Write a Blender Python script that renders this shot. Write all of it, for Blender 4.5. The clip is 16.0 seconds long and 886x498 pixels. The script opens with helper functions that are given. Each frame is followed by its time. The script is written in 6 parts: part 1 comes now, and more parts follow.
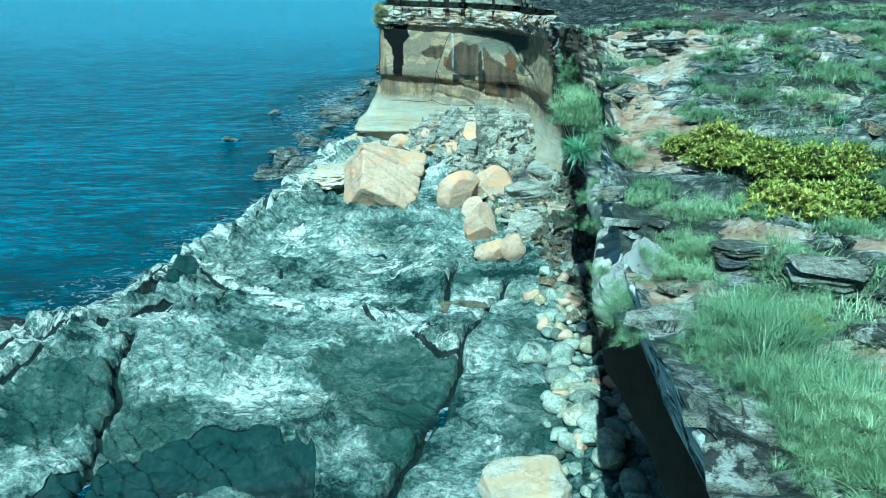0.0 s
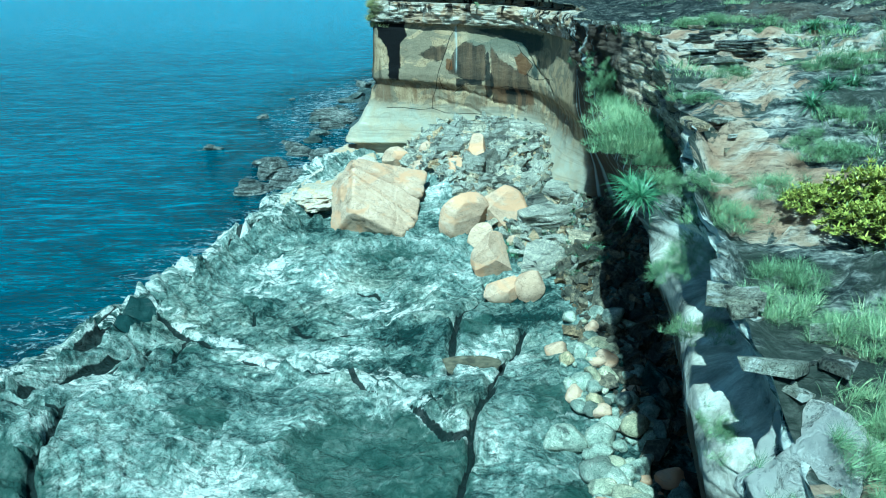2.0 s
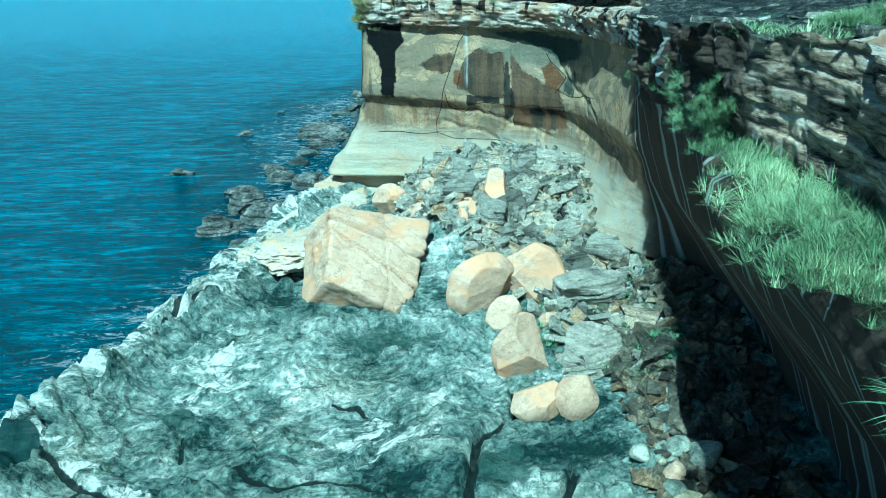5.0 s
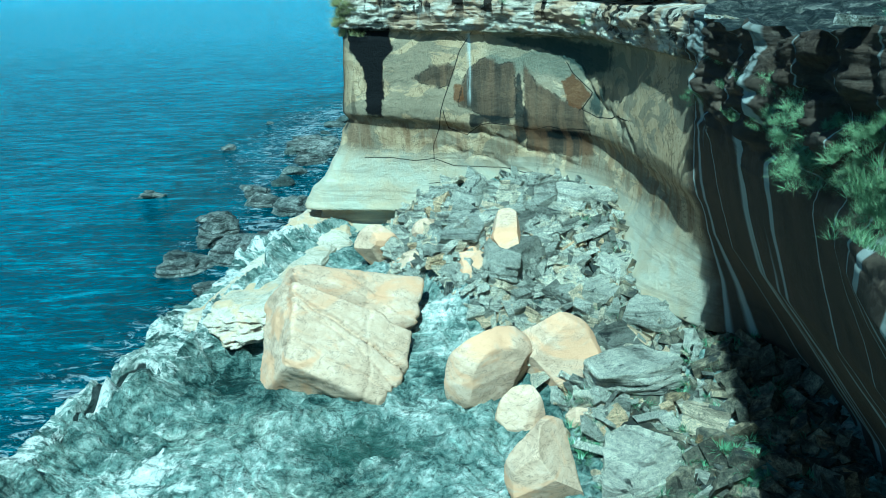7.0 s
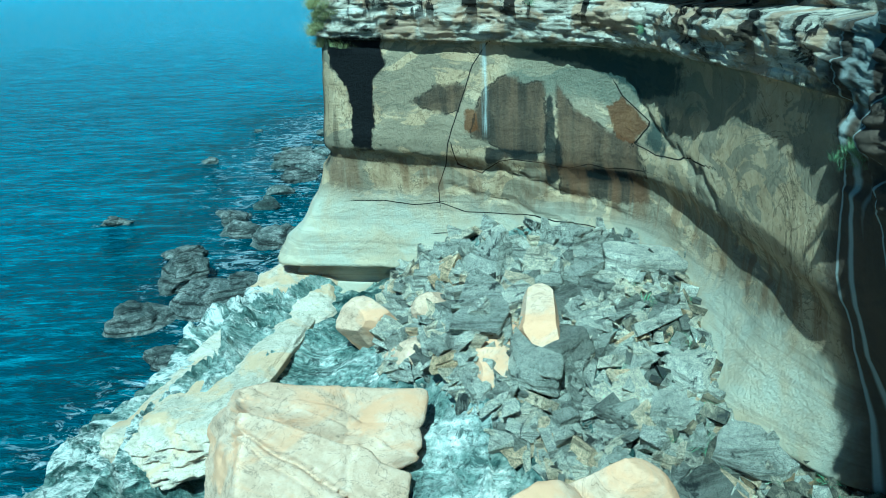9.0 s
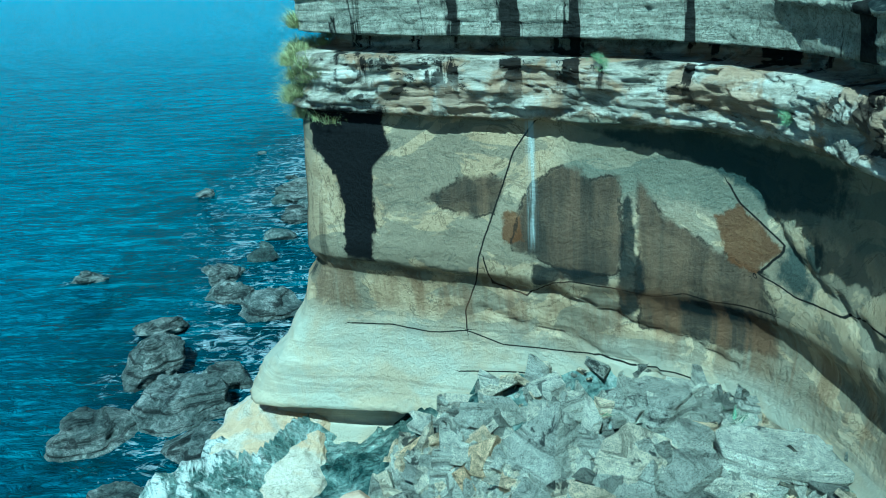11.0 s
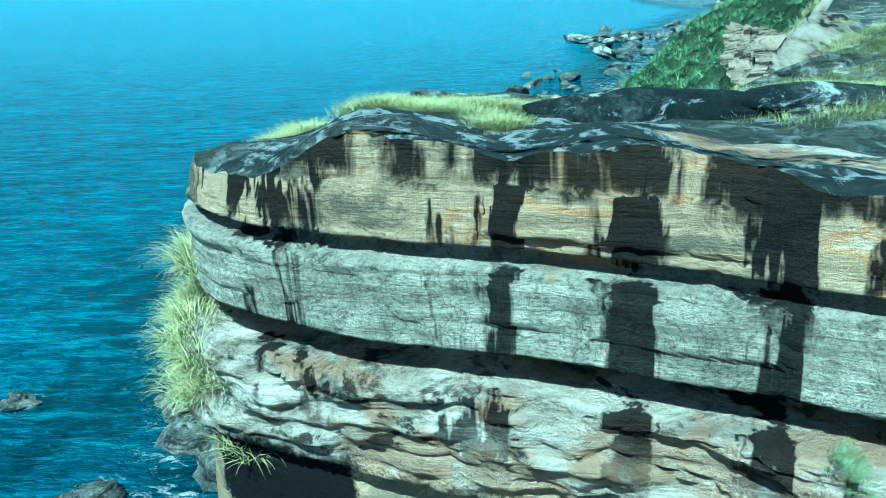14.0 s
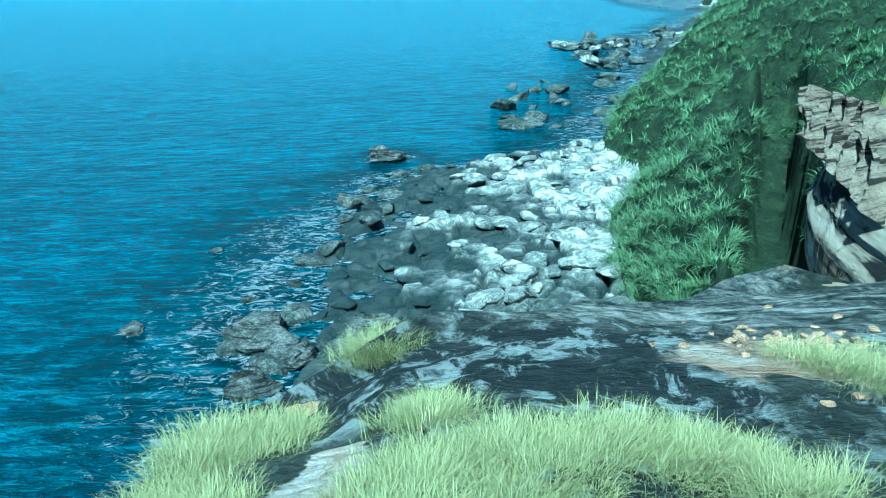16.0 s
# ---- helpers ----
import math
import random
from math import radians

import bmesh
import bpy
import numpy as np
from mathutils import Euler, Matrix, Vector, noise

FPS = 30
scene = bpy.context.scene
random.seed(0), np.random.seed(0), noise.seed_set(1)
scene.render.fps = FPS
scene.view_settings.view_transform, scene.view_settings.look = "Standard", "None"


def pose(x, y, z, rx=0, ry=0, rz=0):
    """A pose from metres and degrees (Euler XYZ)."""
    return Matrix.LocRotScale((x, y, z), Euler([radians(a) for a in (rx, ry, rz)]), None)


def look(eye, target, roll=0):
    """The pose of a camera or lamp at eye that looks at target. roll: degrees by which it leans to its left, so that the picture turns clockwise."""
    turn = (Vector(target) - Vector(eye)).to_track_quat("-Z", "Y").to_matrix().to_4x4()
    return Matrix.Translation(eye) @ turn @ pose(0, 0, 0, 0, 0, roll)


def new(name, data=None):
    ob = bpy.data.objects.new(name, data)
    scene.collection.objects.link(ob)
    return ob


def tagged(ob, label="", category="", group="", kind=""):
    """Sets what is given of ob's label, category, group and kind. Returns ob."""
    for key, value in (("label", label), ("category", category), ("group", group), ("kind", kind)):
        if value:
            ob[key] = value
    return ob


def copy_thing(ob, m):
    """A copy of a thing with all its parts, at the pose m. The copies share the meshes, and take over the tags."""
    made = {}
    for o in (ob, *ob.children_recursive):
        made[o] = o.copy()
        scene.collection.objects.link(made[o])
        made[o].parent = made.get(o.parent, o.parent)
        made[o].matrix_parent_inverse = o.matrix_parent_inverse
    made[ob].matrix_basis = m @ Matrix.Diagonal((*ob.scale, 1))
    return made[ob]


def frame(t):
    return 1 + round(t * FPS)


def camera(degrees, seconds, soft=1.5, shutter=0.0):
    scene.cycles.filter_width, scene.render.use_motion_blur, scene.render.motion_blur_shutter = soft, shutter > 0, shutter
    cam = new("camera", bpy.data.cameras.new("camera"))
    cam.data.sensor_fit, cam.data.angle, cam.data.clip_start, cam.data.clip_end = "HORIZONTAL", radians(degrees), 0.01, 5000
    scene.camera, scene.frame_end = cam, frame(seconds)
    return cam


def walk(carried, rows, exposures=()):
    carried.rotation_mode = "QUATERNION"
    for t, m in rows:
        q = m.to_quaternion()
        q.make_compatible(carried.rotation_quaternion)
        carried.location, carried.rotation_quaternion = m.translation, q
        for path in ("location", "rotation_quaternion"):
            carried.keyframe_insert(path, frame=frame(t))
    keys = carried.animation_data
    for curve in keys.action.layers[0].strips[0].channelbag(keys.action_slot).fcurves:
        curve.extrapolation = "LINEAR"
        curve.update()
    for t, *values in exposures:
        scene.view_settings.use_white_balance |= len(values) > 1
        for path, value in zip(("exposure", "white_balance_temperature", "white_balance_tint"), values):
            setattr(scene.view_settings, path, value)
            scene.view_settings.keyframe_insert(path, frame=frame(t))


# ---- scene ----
cam = camera(57.2, 16.0, soft=1.0)
PATH = [
    (0, (1.322, -2.461, 15.928), (1.256, -0.565, 15.294), -1.5),
    (0.5, (1.261, -0.472, 15.777), (1.195, 1.423, 15.143), -1.5),
    (1, (1.114, 1.213, 15.699), (1.054, 3.108, 15.065), -1.7),
    (1.5, (1.02, 3.067, 15.58), (0.959, 4.961, 14.941), -1.8),
    (2, (0.9, 4.935, 15.48), (0.836, 6.829, 14.843), -1.6),
    (2.5, (0.751, 6.854, 15.349), (0.687, 8.748, 14.71), -1.6),
    (3, (0.635, 8.828, 15.162), (0.563, 10.722, 14.526), -1.6),
    (3.5, (0.426, 10.723, 15.089), (0.363, 12.619, 14.455), -1.8),
    (4, (0.362, 12.682, 15.001), (0.294, 14.577, 14.365), -1.9),
    (4.2, (0.33, 13.399, 14.957), (0.265, 15.295, 14.324), -1.8),
    (6.3, (0.655, 22.023, 14.458), (0.558, 23.921, 13.835), -2.4),
    (6.5, (0.568, 22.668, 14.489), (0.478, 24.567, 13.867), -2.5),
    (7, (0.437, 24.497, 14.394), (0.351, 26.396, 13.773), -2.4),
    (7.5, (0.358, 26.36, 14.369), (0.28, 28.26, 13.749), -2.6),
    (8, (0.359, 28.291, 14.392), (0.259, 30.189, 13.771), -2.8),
    (8.2, (0.315, 28.999, 14.414), (0.224, 30.899, 13.796), -2.8),
    (10.3, (-0.383, 38.934, 15.041), (-0.525, 40.812, 14.368), -4.2),
    (10.5, (-0.393, 39.559, 15.233), (-0.554, 41.437, 14.563), -4.2),
    (11, (-0.469, 41.424, 15.645), (-0.611, 43.31, 14.994), -3.7),
    (11.5, (-0.491, 43.333, 15.941), (-0.616, 45.218, 15.285), -3.8),
    (12, (-0.644, 45.22, 15.93), (-0.773, 47.105, 15.274), -3.7),
    (12.5, (-0.985, 46.952, 16.131), (-1.133, 48.834, 15.468), -4.2),
    (13, (-1.152, 48.519, 16.488), (-1.322, 50.404, 15.842), -3.4),
    (13.5, (-1.084, 50.198, 17.081), (-1.256, 52.087, 16.447), -3.2),
    (14, (-1.186, 51.945, 17.803), (-1.349, 53.836, 17.173), -3.1),
    (14.1, (-1.255, 52.298, 17.904), (-1.409, 54.189, 17.27), -2.7),
    (14.3, (-1.323, 52.957, 18.203), (-1.483, 54.848, 17.571), -3.2),
    (14.4, (-1.354, 53.254, 18.328), (-1.513, 55.144, 17.695), -3.2),
    (14.5, (-1.395, 53.576, 18.45), (-1.554, 55.467, 17.818), -3.1),
    (14.6, (-1.432, 54.054, 18.61), (-1.59, 55.943, 17.975), -3.2),
    (14.9, (-1.538, 55.039, 18.91), (-1.688, 56.928, 18.271), -3.2),
    (15, (-1.58, 55.357, 18.929), (-1.726, 57.247, 18.293), -3.1),
    (15.5, (-1.786, 57.209, 19.03), (-1.926, 59.101, 18.397), -2.9),
    (16, (-2.048, 59.074, 19.087), (-2.164, 60.968, 18.454), -3.0),
]
walk(cam, [(t, look(eye, target, roll)) for t, eye, target, roll in PATH],
     exposures=[(0.0, 0.68, 3720, -30), (4.0, 0.76, 3700, -31), (8.0, 0.74, 3710, -32), (10.5, 0.62, 3520, -33), (11.5, 0.66, 3540, -33), (12.5, 1.02, 3610, -34), (13.5, 1.07, 3650, -33), (14.5, 1.04, 3570, -32), (16.0, 0.9, 3600, -26)])

# ---- world and sun ----
SUN = Vector((-0.13, -0.60, 0.79)).normalized()
world = bpy.data.worlds.new("world")
scene.world = world
world.use_nodes = True
wn = world.node_tree
sky = wn.nodes.new("ShaderNodeTexSky")
sky.sky_type, sky.sun_disc = "NISHITA", False
sky.sun_elevation = math.asin(SUN.z)
sky.sun_rotation = math.atan2(SUN.x, SUN.y)
background = wn.nodes["Background"]
background.inputs["Strength"].default_value = 0.04
wn.links.new(sky.outputs[0], background.inputs[0])
sun_data = bpy.data.lights.new("sun", "SUN")
sun_data.energy, sun_data.angle, sun_data.color = 5.7, radians(0.53), (1.0, 0.88, 0.72)
sun = new("sun", sun_data)
sun.matrix_world = look(SUN * 100, (0, 0, 0))

SEA = -0.4
SEA_ROCKS = [(-15.9, 72.7, 1.7), (-13.4, 69.3, 1.6), (-12.2, 71.6, 1.0), (-16.2, 67.8, 1.6), (-11.6, 66.6, 1.6), (-17.4, 77.3, 1.1), (-24.8, 84.8, 0.9), (-13.4, 99, 1.5), (-15.1, 81.2, 1.3), (-12.3, 79.2, 1.5),
             (-13.3, 63.4, 1.0), (-16.4, 84.6, 1.2), (-15.2, 101.6, 2.3), (-9.4, 102.3, 1.6), (-5.6, 100.0, 1.5), (-23.5, 118.5, 0.5), (-24.0, 103.5, 0.8), (-21.5, 34.0, 1.3), (-14.2, 95.5, 1.4), (-13.3, 151, 2.4), (-14.6, 131, 1.8)]
rng = np.random.default_rng(7)


# ---- noise and mesh helpers ----
def lattice(ix, iy, iz, seed):
    h = (ix * 374761393 + iy * 668265263 + iz * 2147483647 + seed * 974711) & 0x7FFFFFFF
    h = ((h ^ (h >> 13)) * 1274126177) & 0x7FFFFFFF
    return ((h ^ (h >> 16)) & 0xFFFF) / 32767.5 - 1.0


def vnoise(x, y, z, seed=0):
    """Smooth value noise from -1 to 1 over arrays."""
    x, y, z = np.broadcast_arrays(np.asarray(x, float), np.asarray(y, float), np.asarray(z, float))
    fx, fy, fz = np.floor(x), np.floor(y), np.floor(z)
    ix, iy, iz = fx.astype(np.int64), fy.astype(np.int64), fz.astype(np.int64)
    u, v, w = [(t * t * t * (t * (t * 6 - 15) + 10)) for t in (x - fx, y - fy, z - fz)]
    out = 0
    for a in (0, 1):
        for b in (0, 1):
            for c in (0, 1):
                k = (u if a else 1 - u) * (v if b else 1 - v) * (w if c else 1 - w)
                out = out + k * lattice(ix + a, iy + b, iz + c, seed)
    return out


def fbm(x, y, z, octaves=4, seed=0, gain=0.5):
    out, amp, f = 0, 1.0, 1.0
    for i in range(octaves):
        out = out + amp * vnoise(x * f + 17.3 * i, y * f - 9.1 * i, z * f + 4.7 * i, seed + i)
        amp, f = amp * gain, f * 2.03
    return out


def cellular(x, y, seed=0):
    """Distance to the nearest and second nearest of scattered points, and the nearest one's random value."""
    fx, fy = np.floor(x), np.floor(y)
    d1, d2, val = np.full(x.shape, 9.0), np.full(x.shape, 9.0), np.zeros(x.shape)
    for a in (-1, 0, 1):
        for b in (-1, 0, 1):
            ix, iy = (fx + a).astype(np.int64), (fy + b).astype(np.int64)
            px = fx + a + 0.5 + 0.42 * lattice(ix, iy, ix * 0, seed)
            py = fy + b + 0.5 + 0.42 * lattice(ix, iy, ix * 0 + 1, seed)
            d = np.hypot(x - px, y - py)
            near = d < d1
            d2 = np.where(near, d1, np.minimum(d2, d))
            val = np.where(near, lattice(ix, iy, ix * 0 + 2, seed), val)
            d1 = np.where(near, d, d1)
    return d1, d2, val


def smooth(a, b, x):
    t = np.clip((x - a) / (b - a), 0, 1)
    return t * t * (3 - 2 * t)


def near_line(x, y, pts):
    """Distance from points to a polyline."""
    best = np.full(np.shape(x), 1e9)
    for (ax, ay), (bx, by) in zip(pts[:-1], pts[1:]):
        t = np.clip(((x - ax) * (bx - ax) + (y - ay) * (by - ay)) / ((bx - ax) ** 2 + (by - ay) ** 2), 0, 1)
        best = np.minimum(best, np.hypot(x - ax - t * (bx - ax), y - ay - t * (by - ay)))
    return best


def mesh_from(name, verts, faces, material, smooth_shade=True):
    me = bpy.data.meshes.new(name)
    me.from_pydata(np.asarray(verts).tolist(), [], np.asarray(faces).tolist() if not isinstance(faces, list) else faces)
    me.materials.append(material)
    if smooth_shade:
        me.polygons.foreach_set("use_smooth", np.ones(len(me.polygons), bool))
    me.update()
    return me


def grid_object(name, X, Y, Z, material, keep=None, flip=False):
    """A sheet through the arrays X, Y, Z; keep: which cells to make."""
    n, m = X.shape
    idx = np.arange(n * m).reshape(n, m)
    quads = np.stack([idx[:-1, :-1], idx[1:, :-1], idx[1:, 1:], idx[:-1, 1:]], -1)
    if flip:
        quads = quads[..., ::-1]
    quads = quads[keep] if keep is not None else quads.reshape(-1, 4)
    verts = np.stack([X, Y, Z], -1).reshape(-1, 3)
    used = np.zeros(n * m, bool)
    used[quads.ravel()] = True
    remap = np.cumsum(used) - 1
    return new(name, mesh_from(name, verts[used], remap[quads], material))


# ---- materials ----
def material(name):
    m = bpy.data.materials.new(name)
    m.use_nodes = True
    return m, m.node_tree, m.node_tree.nodes["Principled BSDF"]


def node(tree, kind, inputs=(), **props):
    nd = tree.nodes.new(kind)
    for k, v in props.items():
        if k == "operation":
            nd.operation = v
        elif k == "data_type":
            nd.data_type = v
        elif k == "blend_type":
            nd.blend_type = v
        elif k == "feature":
            nd.feature = v
    for key, v in dict(inputs).items():
        if isinstance(v, bpy.types.NodeSocket):
            tree.links.new(v, nd.inputs[key])
        else:
            nd.inputs[key].default_value = v
    return nd


def coords(tree, scale=(1, 1, 1), rotate=(0, 0, 0)):
    geo = tree.nodes.new("ShaderNodeNewGeometry")
    return node(tree, "ShaderNodeMapping", {"Vector": geo.outputs["Position"], "Scale": scale, "Rotation": rotate}).outputs[0]


def noise_of(tree, vec, scale, detail=6.0, rough=0.6, distort=0.0):
    return node(tree, "ShaderNodeTexNoise", {"Vector": vec, "Scale": scale, "Detail": detail, "Roughness": rough, "Distortion": distort}).outputs[0]


def ramp(tree, fac, stops):
    r = tree.nodes.new("ShaderNodeValToRGB")
    while len(r.color_ramp.elements) < len(stops):
        r.color_ramp.elements.new(0.5)
    for e, (p, c) in zip(r.color_ramp.elements, stops):
        e.position = p
        e.color = (*c, 1) if len(c) == 3 else c
    tree.links.new(fac, r.inputs[0])
    return r.outputs[0]


def grey(v):
    return (v, v, v)


def mixed(tree, fac, a, b, blend="MIX"):
    m = tree.nodes.new("ShaderNodeMixRGB")
    m.blend_type = blend
    for sock, v in ((m.inputs[0], fac), (m.inputs[1], a), (m.inputs[2], b)):
        if isinstance(v, bpy.types.NodeSocket):
            tree.links.new(v, sock)
        elif isinstance(v, tuple):
            sock.default_value = (*v, 1)
        else:
            sock.default_value = v
    return m.outputs[0]


def math_of(tree, op, a, b=0.0):
    return node(tree, "ShaderNodeMath", {0: a, 1: b}, operation=op).outputs[0]


def bumped(tree, bsdf, height, strength, distance):
    b = node(tree, "ShaderNodeBump", {"Height": height, "Strength": strength, "Distance": distance})
    tree.links.new(b.outputs[0], bsdf.inputs["Normal"])


def pos_xyz(tree):
    geo = tree.nodes.new("ShaderNodeNewGeometry")
    sep = node(tree, "ShaderNodeSeparateXYZ", {0: geo.outputs["Position"]})
    return sep.outputs[0], sep.outputs[1], sep.outputs[2]


def between(tree, v, a, b):
    """0 below a, 1 above b (or the other way round when a > b)."""
    lo, hi, flip = (a, b, False) if a < b else (b, a, True)
    m = node(tree, "ShaderNodeMapRange", {0: v, 1: lo, 2: hi, 3: 1.0 if flip else 0.0, 4: 0.0 if flip else 1.0})
    m.interpolation_type = "SMOOTHSTEP"
    return m.outputs[0]


def times(tree, *fs):
    out = fs[0]
    for f in fs[1:]:
        out = math_of(tree, "MULTIPLY", out, f)
    return out


def rock_base(t, dark, mid, light, scale, contrast=(0.36, 0.5, 0.64), swirl=0.0, stretch=(1, 1, 1), pit=1.0):
    """Three tones at two scales, with fine pits and thin dark joints. Gives the colour and the relief."""
    p = coords(t, stretch)
    big = noise_of(t, p, scale, 9, 0.66, 0.4 + swirl)
    fine = noise_of(t, p, scale * 7, 9, 0.72, 0.5 + swirl * 0.5)
    tone = math_of(t, "ADD", math_of(t, "MULTIPLY", big, 0.5), math_of(t, "MULTIPLY", fine, 0.5))
    col = ramp(t, tone, [(contrast[0], dark), (contrast[1], mid), (contrast[2], light)])
    pits = noise_of(t, p, scale * 38, 6, 0.75, 0.3)
    col = mixed(t, pit, col, ramp(t, pits, [(0.38, grey(0.22)), (0.47, grey(0.95)), (0.62, grey(1.2))]), "MULTIPLY")
    vein = math_of(t, "ABSOLUTE", math_of(t, "SUBTRACT", noise_of(t, p, scale * 2.6, 7, 0.6, 1.2 + swirl), 0.5))
    col = mixed(t, 1.0, col, ramp(t, vein, [(0.003, grey(0.55)), (0.012, grey(1.0))]), "MULTIPLY")
    relief = math_of(t, "ADD", math_of(t, "MULTIPLY", fine, 0.75), math_of(t, "MULTIPLY", pits, 0.45))
    return col, relief


def rock_material(name, dark, mid, light, stain=(0.025, 0.028, 0.026), stain_at=(0.54, 0.62), scale=0.35, strata=0.0, warm=None, turn=(0.05, 0.04, 0), bump=0.8, swirl=0.0, stretch=(1, 1, 1), wet=False, crust=None, pit=1.0, island=False, crust_at=(0.53, 0.58), strata_at=(0.38, 0.46)):
    m, t, bsdf = material(name)
    col, relief = rock_base(t, dark, mid, light, scale, swirl=swirl, stretch=stretch, pit=pit)
    if island:
        geo = t.nodes.new("ShaderNodeNewGeometry")
        info = t.nodes.new("ShaderNodeObjectInfo")
        own = node(t, "ShaderNodeMath", {0: math_of(t, "ADD", geo.outputs["Random Per Island"], info.outputs["Random"])}, operation="FRACT").outputs[0]
        col = mixed(t, 1.0, col, ramp(t, own, [(0.0, (0.35, 0.36, 0.34)), (0.25, (0.85, 0.87, 0.82)), (0.7, (1.25, 1.24, 1.15)), (0.85, (1.3, 1.2, 1.0)), (1.0, (1.25, 0.95, 0.62))]), "MULTIPLY")
    if warm:
        col = mixed(t, ramp(t, noise_of(t, coords(t, (1, 1, 1.6)), scale * 0.9, 6, 0.6, 0.8), [(0.5, grey(0)), (0.6, grey(0.8))]), col, warm)
    if strata:
        lay = noise_of(t, coords(t, (0.25, 0.25, 6.0), turn), 1.2, 8, 0.68, 0.35)
        col = mixed(t, strata, col, ramp(t, lay, [(strata_at[0], grey(0.12)), (strata_at[1], grey(0.85)), (0.6, grey(1.15))]), "MULTIPLY")
        relief = math_of(t, "ADD", relief, lay)
    if crust:
        col = mixed(t, ramp(t, noise_of(t, coords(t, stretch), scale * 1.6, 10, 0.74, 0.8 + swirl), [(crust_at[0], grey(0)), (crust_at[1], grey(0.9))]), col, crust)
    growth = noise_of(t, coords(t), scale * 1.3, 10, 0.7, 0.5)
    col = mixed(t, ramp(t, growth, [(stain_at[0], grey(0)), (stain_at[1], grey(0.9))]), col, stain)
    rough = 0.9
    if wet:
        x, y, z = pos_xyz(t)
        edge = math_of(t, "ADD", z, math_of(t, "MULTIPLY", noise_of(t, coords(t), 0.5, 5, 0.6), 1.2))
        soak = between(t, edge, 1.7, 1.0)
        col = mixed(t, math_of(t, "MULTIPLY", soak, 0.9), col, (0.022, 0.036, 0.034))
        rough = math_of(t, "SUBTRACT", 0.9, math_of(t, "MULTIPLY", soak, 0.5))
    t.links.new(col, bsdf.inputs["Base Color"])
    if isinstance(rough, float):
        bsdf.inputs["Roughness"].default_value = rough
    else:
        t.links.new(rough, bsdf.inputs["Roughness"])
    bsdf.inputs["Specular IOR Level"].default_value = 0.18
    bumped(t, bsdf, relief, bump, 0.4)
    return m


def warped(t, amount, scale):
    """Positions pushed about by a slow noise, so that streaks bend into swirls."""
    p = coords(t)
    w = node(t, "ShaderNodeTexNoise", {"Vector": p, "Scale": scale, "Detail": 2.0, "Roughness": 0.5}).outputs["Color"]
    off = node(t, "ShaderNodeVectorMath", {0: w, 1: (0.5, 0.5, 0.5)}, operation="SUBTRACT").outputs[0]
    big = node(t, "ShaderNodeVectorMath", {0: off, "Scale": amount}, operation="SCALE").outputs[0]
    return node(t, "ShaderNodeVectorMath", {0: p, 1: big}, operation="ADD").outputs[0]


def mapped(t, vec, scale, rotate=(0, 0, 0)):
    return node(t, "ShaderNodeMapping", {"Vector": vec, "Scale": scale, "Rotation": rotate}).outputs[0]


def attribute(t, name):
    a = t.nodes.new("ShaderNodeAttribute")
    a.attribute_name = name
    return a.outputs["Fac"]


